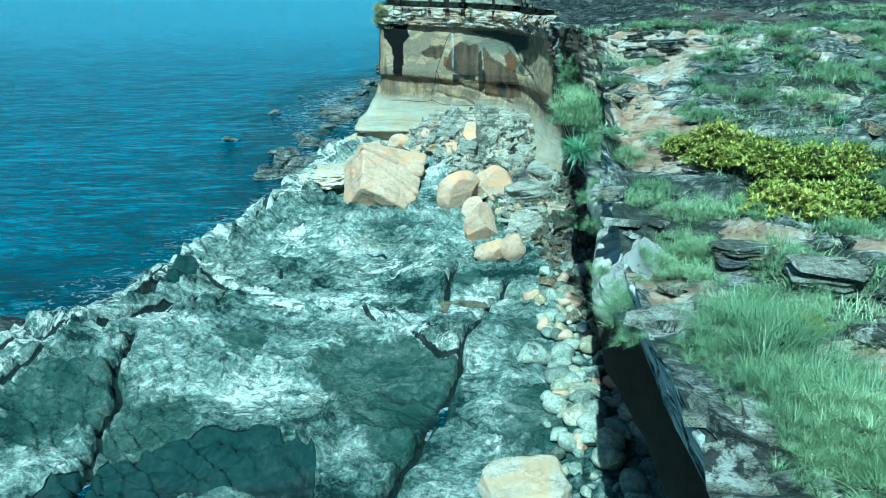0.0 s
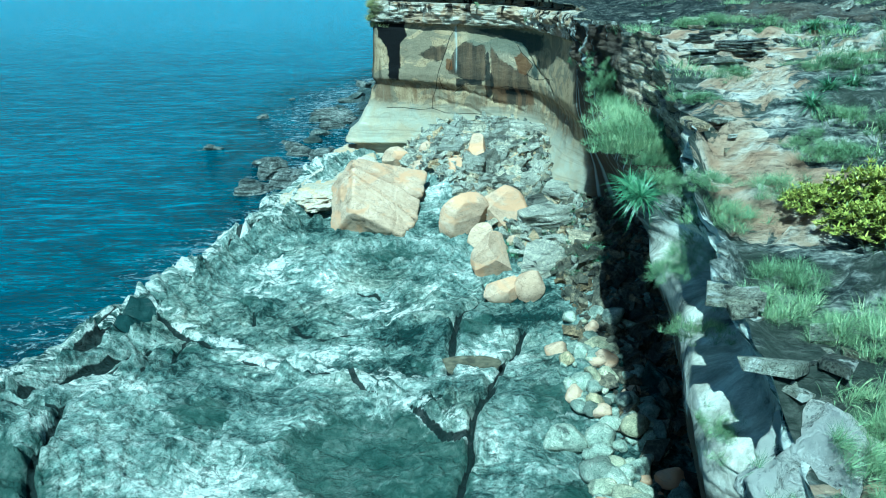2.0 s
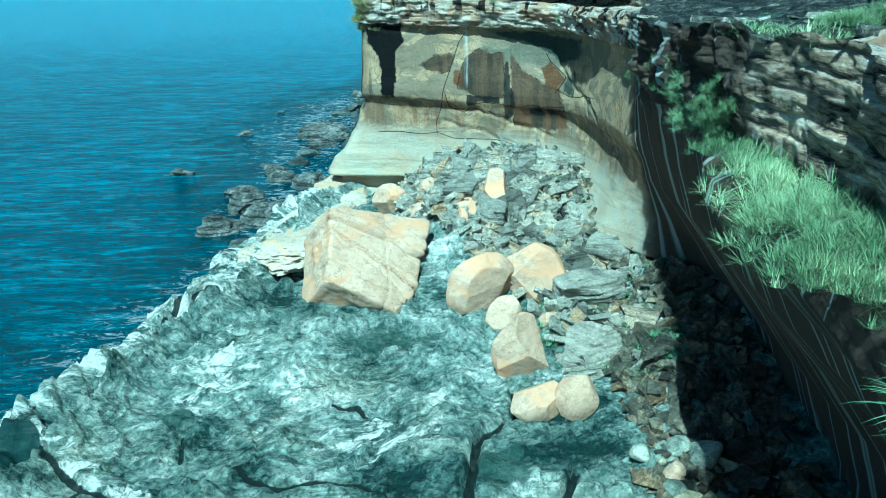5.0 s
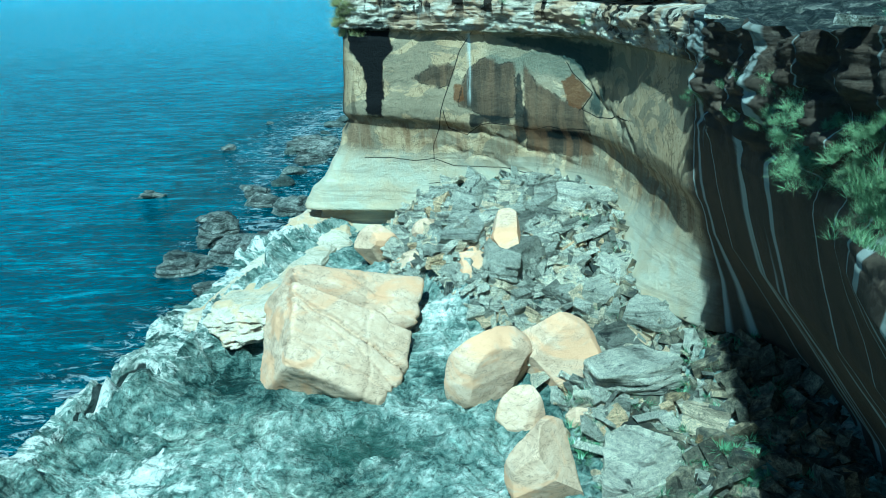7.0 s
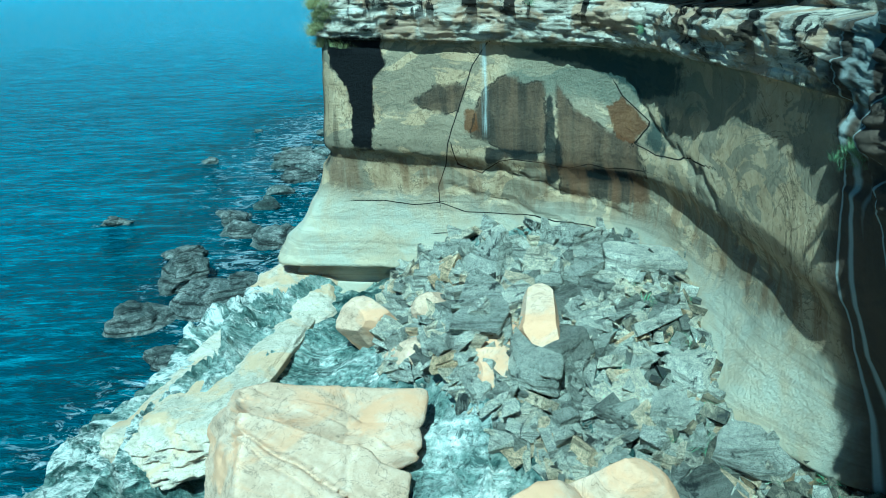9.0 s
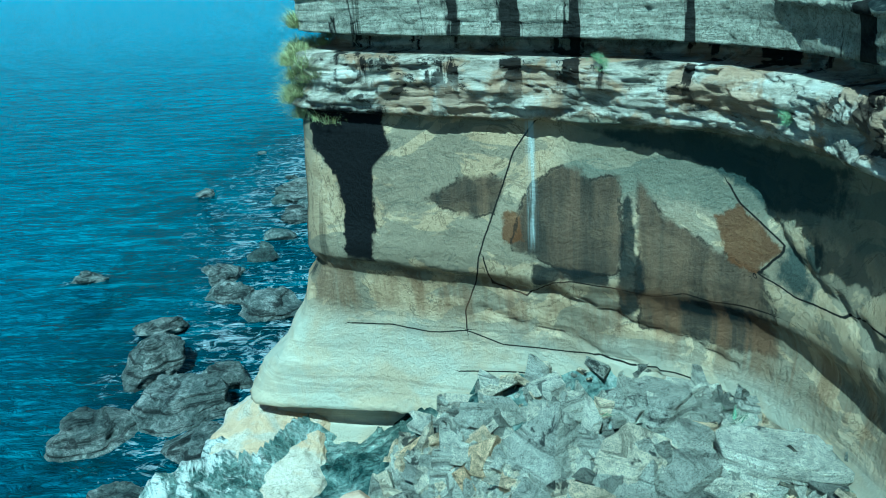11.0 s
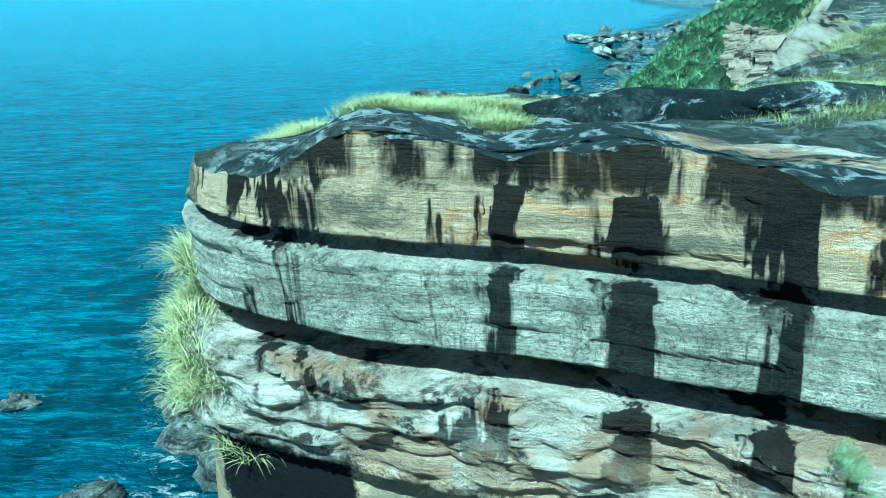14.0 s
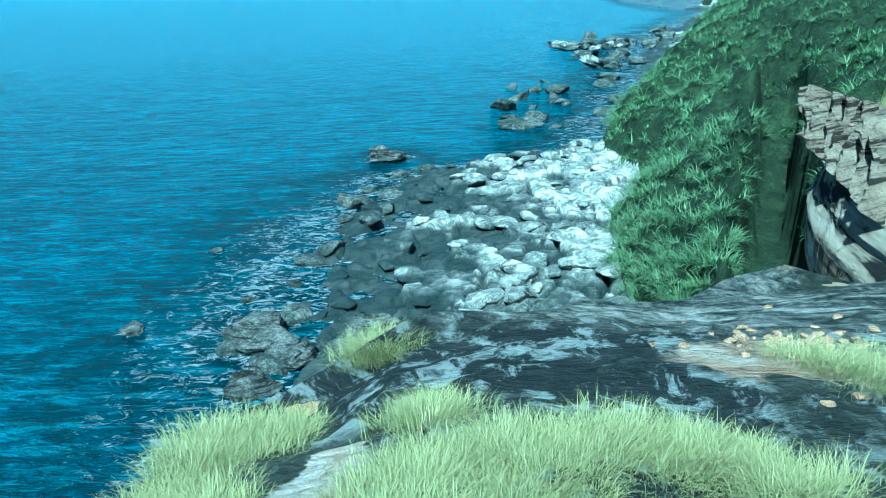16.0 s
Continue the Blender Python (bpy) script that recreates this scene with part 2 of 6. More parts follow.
def slab_material():
    """The platform: grey-green stone with swirled bedding and pale crusts, algae in its cracks and hollows, wet black edges."""
    m, t, bsdf = material("slab_rock")
    p = warped(t, 9.0, 0.1)
    streak = noise_of(t, mapped(t, p, (0.6, 1.25, 1.0), (0, 0, 0.5)), 0.8, 8, 0.6, 0.5)
    big = noise_of(t, coords(t), 0.23, 6, 0.6, 0.5)
    spec = noise_of(t, coords(t, (1, 1.25, 1)), 3.4, 7, 0.7, 0.5)
    tone = math_of(t, "ADD", math_of(t, "ADD", math_of(t, "MULTIPLY", streak, 0.3), math_of(t, "MULTIPLY", big, 0.4)), math_of(t, "MULTIPLY", spec, 0.3))
    col = ramp(t, tone, [(0.425, (0.014, 0.03, 0.025)), (0.465, (0.085, 0.12, 0.1)), (0.51, (0.2, 0.245, 0.2)), (0.56, (0.4, 0.43, 0.36)), (0.62, (0.86, 0.83, 0.71))])
    swirl = noise_of(t, mapped(t, p, (0.4, 1.1, 0.6), (0, 0, 0.5)), 0.22, 2.5, 0.45, 0.4)
    lines = node(t, "ShaderNodeMath", {0: math_of(t, "MULTIPLY", swirl, 34.0)}, operation="FRACT").outputs[0]
    broken = ramp(t, noise_of(t, coords(t), 0.5, 6, 0.6, 0.4), [(0.46, grey(0)), (0.56, grey(0.6))])
    col = mixed(t, broken, col, ramp(t, lines, [(0.0, grey(0.2)), (0.1, grey(0.85)), (0.45, grey(1.0)), (0.6, grey(1.9)), (0.75, grey(1.0)), (0.97, grey(0.7))]), "MULTIPLY")
    grit = noise_of(t, coords(t), 7.5, 5, 0.7, 0.4)
    col = mixed(t, 0.8, col, ramp(t, grit, [(0.36, grey(0.35)), (0.44, grey(1.0)), (0.62, grey(1.3))]), "MULTIPLY")
    tan = ramp(t, noise_of(t, coords(t), 0.16, 5, 0.6, 0.4), [(0.52, grey(0)), (0.66, grey(0.4))])
    col = mixed(t, tan, col, mixed(t, 1.0, col, (1.12, 0.95, 0.78), "MULTIPLY"))
    white = between(t, math_of(t, "ADD", attribute(t, "salt_crust"), math_of(t, "MULTIPLY", math_of(t, "SUBTRACT", noise_of(t, mapped(t, p, (0.6, 1.3, 1)), 1.5, 9, 0.72, 0.5), 0.5), 2.6)), 0.42, 0.7)
    col = mixed(t, math_of(t, "MULTIPLY", white, 0.85), col, (0.86, 0.84, 0.72))
    # fine black growth in broken patches
    growth = noise_of(t, coords(t, (1, 1.2, 1)), 1.6, 10, 0.78, 0.8)
    col = mixed(t, ramp(t, growth, [(0.55, grey(0)), (0.59, grey(0.7))]), col, (0.03, 0.05, 0.042))
    rag = math_of(t, "MULTIPLY", math_of(t, "SUBTRACT", noise_of(t, coords(t), 0.9, 8, 0.7, 0.5), 0.5), 1.5)
    damp_and_shade = between(t, math_of(t, "ADD", attribute(t, "algae"), rag), 0.4, 0.62)
    col = mixed(t, math_of(t, "MULTIPLY", damp_and_shade, 0.8), col, mixed(t, streak, (0.012, 0.032, 0.024), (0.07, 0.12, 0.088)))
    # this near-black also paints the shade of the undercut at the near end
    pool = between(t, math_of(t, "ADD", attribute(t, "wet"), math_of(t, "MULTIPLY", rag, 0.4)), 0.42, 0.58)
    col = mixed(t, math_of(t, "MULTIPLY", pool, 0.97), col, mixed(t, spec, (0.002, 0.008, 0.008), (0.02, 0.045, 0.04)))
    joint = between(t, math_of(t, "ADD", attribute(t, "crack"), math_of(t, "MULTIPLY", rag, 0.12)), 0.4, 0.6)
    col = mixed(t, math_of(t, "MULTIPLY", joint, 0.95), col, (0.01, 0.016, 0.014))
    x, y, z = pos_xyz(t)
    edge = math_of(t, "ADD", z, math_of(t, "MULTIPLY", noise_of(t, coords(t), 0.6, 6, 0.6), 0.9))
    soak = between(t, edge, 0.42, 0.1)
    col = mixed(t, soak, col, (0.014, 0.022, 0.02))
    t.links.new(col, bsdf.inputs["Base Color"])
    sheen = math_of(t, "MAXIMUM", math_of(t, "MULTIPLY", soak, 0.45), math_of(t, "MULTIPLY", pool, 0.05))
    t.links.new(math_of(t, "SUBTRACT", 0.86, sheen), bsdf.inputs["Roughness"])
    bsdf.inputs["Specular IOR Level"].default_value = 0.16
    relief = math_of(t, "ADD", math_of(t, "ADD", math_of(t, "MULTIPLY", streak, 0.7), math_of(t, "MULTIPLY", spec, 0.7)), math_of(t, "MULTIPLY", math_of(t, "MULTIPLY", lines, broken), 0.12))
    calm = math_of(t, "SUBTRACT", 1.0, math_of(t, "MULTIPLY", pool, 0.8))
    bumped(t, bsdf, math_of(t, "MULTIPLY", relief, calm), 1.0, 0.5)
    return m


def cliff_material():
    """Bedded sandstone: smooth tan face with brown and black water stains, flaky pale beds above, rusty top bed with black drips."""
    m, t, bsdf = material("sandstone_cliff")
    x, y, z0 = pos_xyz(t)
    z = math_of(t, "ADD", z0, math_of(t, "MULTIPLY", x, 0.05))
    wob = math_of(t, "SUBTRACT", noise_of(t, coords(t), 0.6, 6, 0.65, 0.6), 0.5)
    ragged = math_of(t, "SUBTRACT", noise_of(t, coords(t, (1, 1, 0.5)), 2.6, 6, 0.65, 0.4), 0.5)
    zw = math_of(t, "ADD", z, math_of(t, "ADD", math_of(t, "MULTIPLY", wob, 1.0), math_of(t, "MULTIPLY", ragged, 0.5)))
    xw = math_of(t, "ADD", x, math_of(t, "ADD", math_of(t, "MULTIPLY", wob, 0.9), math_of(t, "MULTIPLY", ragged, 0.5)))
    face, relief = rock_base(t, (0.27, 0.19, 0.1), (0.41, 0.305, 0.17), (0.5, 0.4, 0.25), 0.22, pit=0.12)
    hair = math_of(t, "ABSOLUTE", math_of(t, "SUBTRACT", noise_of(t, coords(t, (1, 1, 1.3)), 0.55, 6, 0.58, 0.9), 0.5))
    gap = ramp(t, noise_of(t, coords(t), 0.8, 4, 0.6), [(0.5, grey(0)), (0.58, grey(0.5))])
    face = mixed(t, gap, face, ramp(t, hair, [(0.002, grey(0.12)), (0.007, grey(1.0))]), "MULTIPLY")
    face = mixed(t, ramp(t, noise_of(t, coords(t, (1, 1, 1.7)), 0.5, 8, 0.6, 1.0), [(0.48, grey(0)), (0.505, grey(0.6))]), face, (0.15, 0.14, 0.1))
    pale = mixed(t, ramp(t, noise_of(t, coords(t), 0.55, 5, 0.6, 0.6), [(0.45, grey(0)), (0.62, grey(0.8))]), (0.45, 0.42, 0.31), (0.42, 0.33, 0.2))
    face = mixed(t, math_of(t, "MULTIPLY", between(t, zw, 7.6, 6.4), 0.8), face, pale)
    drip = noise_of(t, coords(t, (1, 1, 0.07)), 1.7, 6, 0.62, 0.25)
    # grey-green tint high on the recessed half
    tint = times(t, between(t, xw, 0.6, 1.4), between(t, zw, 10.6, 11.0), between(t, xw, 6.5, 5.5))
    face = mixed(t, math_of(t, "MULTIPLY", tint, 0.6), face, (0.1, 0.115, 0.085))
    # stains with shapes of their own: brown and rusty sheets, a black run; shade painted under the overhang
    fray = math_of(t, "ADD", math_of(t, "MULTIPLY", wob, 0.35), math_of(t, "MULTIPLY", math_of(t, "SUBTRACT", noise_of(t, coords(t, (1, 1, 0.8)), 3.2, 7, 0.68, 0.4), 0.5), 0.4))
    sheet = math_of(t, "ADD", attribute(t, "brown_stain"), fray)
    face = mixed(t, math_of(t, "MULTIPLY", between(t, sheet, -0.1, 0.08), 0.88), face, mixed(t, ramp(t, drip, [(0.38, grey(0)), (0.62, grey(1))]), (0.012, 0.012, 0.01), (0.1, 0.064, 0.035)))
    rusty = between(t, math_of(t, "ADD", attribute(t, "rust_stain"), fray), -0.03, 0.05)
    face = mixed(t, math_of(t, "MULTIPLY", rusty, 0.85), face, mixed(t, ragged, (0.1, 0.045, 0.014), (0.26, 0.14, 0.05)))
    damp_and_shade = between(t, math_of(t, "ADD", attribute(t, "damp_stain"), fray), -0.06, 0.08)
    face = mixed(t, math_of(t, "MULTIPLY", damp_and_shade, 0.85), face, (0.025, 0.04, 0.036))
    inky = between(t, math_of(t, "ADD", attribute(t, "black_stain"), math_of(t, "MULTIPLY", fray, 0.6)), -0.03, 0.06)
    face = mixed(t, math_of(t, "MULTIPLY", inky, 0.9), face, (0.01, 0.014, 0.014))
    rim_line = times(t, between(t, math_of(t, "ABSOLUTE", sheet), 0.045, 0.01), ramp(t, noise_of(t, coords(t), 1.6, 4, 0.6), [(0.46, grey(0)), (0.52, grey(0.8))]))
    face = mixed(t, rim_line, face, (0.02, 0.017, 0.012))
    lines = ramp(t, noise_of(t, coords(t, (0.18, 0.18, 4.0), (0.02, -0.04, 0)), 1.0, 7, 0.62, 0.5), [(0.4, grey(0.35)), (0.46, grey(1.0))])
    face = mixed(t, math_of(t, "MULTIPLY", between(t, zw, 8.4, 7.8), 0.28), face, lines, "MULTIPLY")
    fine_z = math_of(t, "MULTIPLY", math_of(t, "SUBTRACT", noise_of(t, coords(t), 2.2, 6, 0.65, 0.3), 0.5), 0.05)
    for k in (0, 1, 2, 3, 4, 7):
        side_of = math_of(t, "ABSOLUTE", math_of(t, "ADD", attribute(t, "joint_side_%d" % k), fine_z))
        line = times(t, between(t, side_of, 0.026, 0.01), between(t, attribute(t, "joint_gap"), 0.2, 0.14))
        face = mixed(t, line, face, (0.012, 0.011, 0.009))
    rust = times(t, between(t, zw, 8.9, 8.5), between(t, zw, 6.9, 7.6), ramp(t, drip, [(0.46, grey(0)), (0.58, grey(0.55))]))
    face = mixed(t, rust, face, (0.13, 0.07, 0.03))
    # the flaky beds
    beds = noise_of(t, coords(t, (0.22, 0.22, 5.5), (0.03, -0.05, 0)), 1.1, 9, 0.7, 0.4)
    flaky = ramp(t, noise_of(t, coords(t, (1, 1, 2.2)), 0.9, 9, 0.72, 0.6), [(0.36, (0.07, 0.065, 0.05)), (0.44, (0.42, 0.36, 0.26)), (0.54, (0.7, 0.62, 0.47)), (0.62, (0.84, 0.77, 0.62))])
    flaky = mixed(t, ramp(t, noise_of(t, coords(t), 0.8, 6, 0.6, 0.5), [(0.5, grey(0)), (0.56, grey(0.75))]), flaky, (0.5, 0.33, 0.18))
    lichen, _ = rock_base(t, (0.19, 0.18, 0.13), (0.45, 0.42, 0.31), (0.72, 0.65, 0.49), 0.5, pit=0.6)
    topbed = ramp(t, noise_of(t, coords(t, (1, 1, 1.8)), 0.7, 8, 0.68, 0.7), [(0.38, (0.2, 0.17, 0.11)), (0.45, (0.5, 0.37, 0.21)), (0.52, (0.58, 0.44, 0.26)), (0.57, (0.58, 0.34, 0.14)), (0.68, (0.74, 0.66, 0.48))])
    flaky = mixed(t, 0.28, flaky, ramp(t, noise_of(t, coords(t, (0.35, 0.35, 7.0), (0.03, -0.05, 0)), 1.0, 9, 0.72, 0.3), [(0.4, grey(0.15)), (0.47, grey(0.9)), (0.6, grey(1.3))]), "MULTIPLY")
    upper = mixed(t, between(t, zw, 14.0, 14.15), flaky, lichen)
    upper = mixed(t, between(t, zw, 15.2, 15.35), upper, topbed)
    upper = mixed(t, 0.32, upper, ramp(t, beds, [(0.38, grey(0.2)), (0.44, grey(0.9)), (0.6, grey(1.1))]), "MULTIPLY")
    col = mixed(t, between(t, zw, 12.45, 12.65), face, upper)
    # black growth: broad drips from the top, a broad one at the outer corner
    runs = noise_of(t, coords(t, (1, 1, 0.045)), 1.25, 5, 0.6, 0.3)
    fromtop = math_of(t, "MAXIMUM", times(t, ramp(t, runs, [(0.53, grey(0)), (0.55, grey(0.97))]), between(t, math_of(t, "ADD", zw, math_of(t, "MULTIPLY", math_of(t, "SUBTRACT", drip, 0.5), 2.6)), 14.9, 15.4)), times(t, between(t, math_of(t, "ADD", z, math_of(t, "MULTIPLY", ragged, 0.9)), 15.8, 16.0), ramp(t, runs, [(0.42, grey(0)), (0.47, grey(0.95))])))
    deeper = times(t, ramp(t, runs, [(0.57, grey(0)), (0.6, grey(0.95))]), between(t, zw, 12.6, 13.6))
    wide = math_of(t, "MULTIPLY", between(t, zw, 10.9, 11.7), 0.55)
    dxc = math_of(t, "ABSOLUTE", math_of(t, "ADD", xw, 3.95))
    corner = times(t, between(t, math_of(t, "SUBTRACT", dxc, wide), 0.46, 0.36), between(t, zw, 8.5, 8.9), between(t, zw, 12.75, 12.5))
    side = times(t, between(t, xw, -4.75, -4.95), between(t, z, 7.6, 8.2), between(t, z, 14.2, 13.5), ramp(t, drip, [(0.4, grey(0.95)), (0.56, grey(0.2))]))
    black = math_of(t, "MAXIMUM", math_of(t, "MAXIMUM", fromtop, deeper), math_of(t, "MAXIMUM", corner, side))
    marks = times(t, ramp(t, noise_of(t, coords(t, (1, 1, 1.4)), 1.0, 9, 0.7, 0.4), [(0.57, grey(0)), (0.61, grey(0.9))]), between(t, zw, 12.4, 12.8), between(t, zw, 14.4, 13.6))
    black = math_of(t, "MAXIMUM", black, marks)
    col = mixed(t, black, col, (0.006, 0.006, 0.006))
    # a pale seep beside a joint
    seep = times(t, between(t, math_of(t, "ABSOLUTE", math_of(t, "SUBTRACT", x, 0.28)), 0.15, 0.04), between(t, zw, 9.3, 9.9), between(t, zw, 12.6, 12.2), ramp(t, noise_of(t, coords(t, (9, 2, 0.3)), 1.0, 4, 0.6), [(0.44, grey(0.05)), (0.58, grey(0.7))]))
    col = mixed(t, seep, col, (0.5, 0.52, 0.46))
    # the gully's wall: growth and painted shade in dark brown, with pale vertical runs
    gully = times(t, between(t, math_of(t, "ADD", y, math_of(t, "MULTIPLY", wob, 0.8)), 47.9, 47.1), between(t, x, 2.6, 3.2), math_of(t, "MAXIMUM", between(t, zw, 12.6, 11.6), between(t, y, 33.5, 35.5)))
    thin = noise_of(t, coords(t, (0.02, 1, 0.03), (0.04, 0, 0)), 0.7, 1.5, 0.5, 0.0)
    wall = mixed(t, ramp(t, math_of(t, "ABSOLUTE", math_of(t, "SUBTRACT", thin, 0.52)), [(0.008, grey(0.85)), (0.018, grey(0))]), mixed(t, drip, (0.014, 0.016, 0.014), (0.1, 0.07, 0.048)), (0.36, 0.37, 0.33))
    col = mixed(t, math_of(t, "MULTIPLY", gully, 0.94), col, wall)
    ledge_beds = noise_of(t, coords(t, (0.5, 0.5, 3.4)), 1.2, 10, 0.72, 0.5)
    col = mixed(t, times(t, between(t, y, 35.5, 34.0), between(t, y, 20.0, 23.0), between(t, zw, 11.4, 11.9)), col, ramp(t, ledge_beds, [(0.4, (0.03, 0.03, 0.026)), (0.46, (0.24, 0.19, 0.13)), (0.53, (0.5, 0.38, 0.24)), (0.62, (0.8, 0.7, 0.54))]))
    # the near end of the wall: black growth broken by pale crusts on the beds
    near_beds = noise_of(t, coords(t, (0.5, 0.5, 2.6)), 1.3, 10, 0.74, 0.5)
    col = mixed(t, times(t, between(t, y, 24.5, 21.5), between(t, zw, 8.9, 9.5)), col, ramp(t, near_beds, [(0.4, (0.02, 0.025, 0.022)), (0.45, (0.13, 0.15, 0.12)), (0.49, (0.5, 0.5, 0.42)), (0.56, (0.85, 0.82, 0.7))]))
    tread = times(t, between(t, y, 24.0, 22.0), between(t, y, 12.0, 13.5), between(t, zw, 8.9, 9.3), between(t, zw, 10.6, 10.1))
    col = mixed(t, math_of(t, "MULTIPLY", tread, 0.92), col, ramp(t, noise_of(t, coords(t), 0.9, 9, 0.7, 0.5), [(0.36, (0.06, 0.06, 0.05)), (0.42, (0.3, 0.28, 0.22)), (0.52, (0.52, 0.47, 0.37)), (0.62, (0.84, 0.79, 0.66))]))
    back = times(t, between(t, y, 69.0, 70.5), between(t, zw, 13.2, 13.8))
    dip = noise_of(t, coords(t, (0.3, 0.3, 3.2), (0.9, 0.5, 0)), 1.0, 7, 0.62, 0.3)
    col = mixed(t, back, col, ramp(t, dip, [(0.42, (0.03, 0.03, 0.026)), (0.47, (0.4, 0.34, 0.23)), (0.6, (0.66, 0.58, 0.43))]))
    t.links.new(col, bsdf.inputs["Base Color"])
    bsdf.inputs["Roughness"].default_value = 0.88
    bsdf.inputs["Specular IOR Level"].default_value = 0.12
    rel = mixed(t, between(t, zw, 12.4, 12.7), math_of(t, "MULTIPLY", relief, 0.35), math_of(t, "ADD", relief, math_of(t, "MULTIPLY", beds, 0.5)))
    bumped(t, bsdf, rel, 0.9, 0.45)
    return m


def plateau_material():
    """The clifftop: flaky grey stone in thin beds, bare orange and white plates, dark soil, a black crown on the headland."""
    m, t, bsdf = material("plateau_rock")
    x, y, z = pos_xyz(t)
    beds = noise_of(t, coords(t, (0.55, 2.2, 3.0), (0, 0, 0.12)), 1.5, 10, 0.72, 0.7)
    fine = noise_of(t, coords(t, (1, 1.6, 1)), 5.5, 7, 0.72, 0.5)
    tone = math_of(t, "ADD", math_of(t, "MULTIPLY", beds, 0.62), math_of(t, "MULTIPLY", fine, 0.38))
    col = ramp(t, tone, [(0.42, (0.022, 0.028, 0.026)), (0.48, (0.11, 0.12, 0.105)), (0.53, (0.3, 0.3, 0.25)), (0.6, (0.66, 0.63, 0.53))])
    soil = noise_of(t, coords(t), 0.42, 7, 0.64, 0.7)
    col = mixed(t, ramp(t, soil, [(0.5, grey(0)), (0.56, grey(0.85))]), col, mixed(t, fine, (0.012, 0.02, 0.014), (0.09, 0.1, 0.07)))
    rag = math_of(t, "MULTIPLY", math_of(t, "SUBTRACT", noise_of(t, coords(t, (1, 1.7, 1)), 1.1, 9, 0.7, 0.6), 0.5), 2.2)
    plates = between(t, math_of(t, "ADD", attribute(t, "bare"), rag), 0.42, 0.55)
    hue = noise_of(t, coords(t, (1, 1.4, 1)), 0.9, 6, 0.6, 0.6)
    stone = ramp(t, hue, [(0.38, (0.5, 0.33, 0.2)), (0.48, (0.62, 0.47, 0.31)), (0.56, (0.78, 0.68, 0.52)), (0.66, (0.88, 0.82, 0.7))])
    stone = mixed(t, 0.75, stone, ramp(t, tone, [(0.41, grey(0.1)), (0.465, grey(0.8)), (0.56, grey(1.12))]), "MULTIPLY")
    col = mixed(t, math_of(t, "MULTIPLY", plates, 0.95), col, stone)
    # a wet black stretch between the ledge and the headland
    sunk = times(t, between(t, math_of(t, "ADD", y, math_of(t, "MULTIPLY", rag, 1.5)), 34.0, 36.0), between(t, y, 57.0, 53.0))
    col = mixed(t, math_of(t, "MULTIPLY", sunk, 0.88), col, ramp(t, tone, [(0.46, (0.01, 0.014, 0.015)), (0.54, (0.045, 0.05, 0.045)), (0.62, (0.2, 0.19, 0.15))]))
    # the headland's crown is black with growth, spotted with white lichen
    cover = times(t, between(t, y, 56.0, 58.0), between(t, math_of(t, "ADD", y, math_of(t, "MULTIPLY", noise_of(t, coords(t), 0.7, 5, 0.6), 2.0)), 68.2, 66.8), ramp(t, noise_of(t, coords(t), 0.42, 9, 0.7, 0.5), [(0.5, grey(0.97)), (0.6, grey(0.1))]), ramp(t, attribute(t, "bare"), [(0.3, grey(1)), (0.5, grey(0))]))
    crown = mixed(t, ramp(t, noise_of(t, coords(t), 2.6, 8, 0.7, 0.6), [(0.51, grey(0)), (0.58, grey(0.75))]), mixed(t, fine, (0.006, 0.01, 0.01), (0.06, 0.07, 0.065)), (0.6, 0.63, 0.57))
    col = mixed(t, cover, col, crown)
    t.links.new(col, bsdf.inputs["Base Color"])
    bsdf.inputs["Roughness"].default_value = 0.88
    bsdf.inputs["Specular IOR Level"].default_value = 0.2
    bumped(t, bsdf, tone, 1.0, 0.5)
    return m


def leaf_material(name, dark, light, gloss=0.45, tip=None):
    m, t, bsdf = material(name)
    geo = t.nodes.new("ShaderNodeNewGeometry")
    info = t.nodes.new("ShaderNodeObjectInfo")
    f = math_of(t, "ADD", math_of(t, "MULTIPLY", geo.outputs["Random Per Island"], 0.7), math_of(t, "MULTIPLY", info.outputs["Random"], 0.3))
    col = ramp(t, f, [(0.0, dark), (0.75, light), (1.0, tip or light)])
    t.links.new(col, bsdf.inputs["Base Color"])
    bsdf.inputs["Roughness"].default_value = gloss
    bsdf.inputs["Specular IOR Level"].default_value = 0.35
    return m


MAT_SLAB = slab_material()
MAT_CLIFF = cliff_material()
MAT_TOP = plateau_material()
MAT_SHORE = rock_material("shore_rock", (0.05, 0.06, 0.05), (0.3, 0.32, 0.27), (0.72, 0.7, 0.6), scale=0.3, stain_at=(0.57, 0.63), wet=True, crust=(0.8, 0.78, 0.67), bump=0.9, crust_at=(0.51, 0.57))
# earth made near black: the shade between the plants is in its colour
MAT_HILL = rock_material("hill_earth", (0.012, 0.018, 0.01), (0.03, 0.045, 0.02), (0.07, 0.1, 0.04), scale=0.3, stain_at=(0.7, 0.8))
MAT_YELLOW = rock_material("fallen_sandstone", (0.37, 0.255, 0.155), (0.51, 0.365, 0.235), (0.6, 0.455, 0.315), warm=(0.56, 0.33, 0.17), scale=0.55, stain_at=(0.66, 0.72), bump=0.4, stretch=(1, 1, 1.6), pit=0.1)
MAT_LEDGE = rock_material("layered_ledge_rock", (0.08, 0.08, 0.06), (0.36, 0.35, 0.28), (0.7, 0.67, 0.56), scale=0.8, stain_at=(0.53, 0.57), bump=0.9, strata=0.6, island=True, crust=(0.8, 0.77, 0.65))
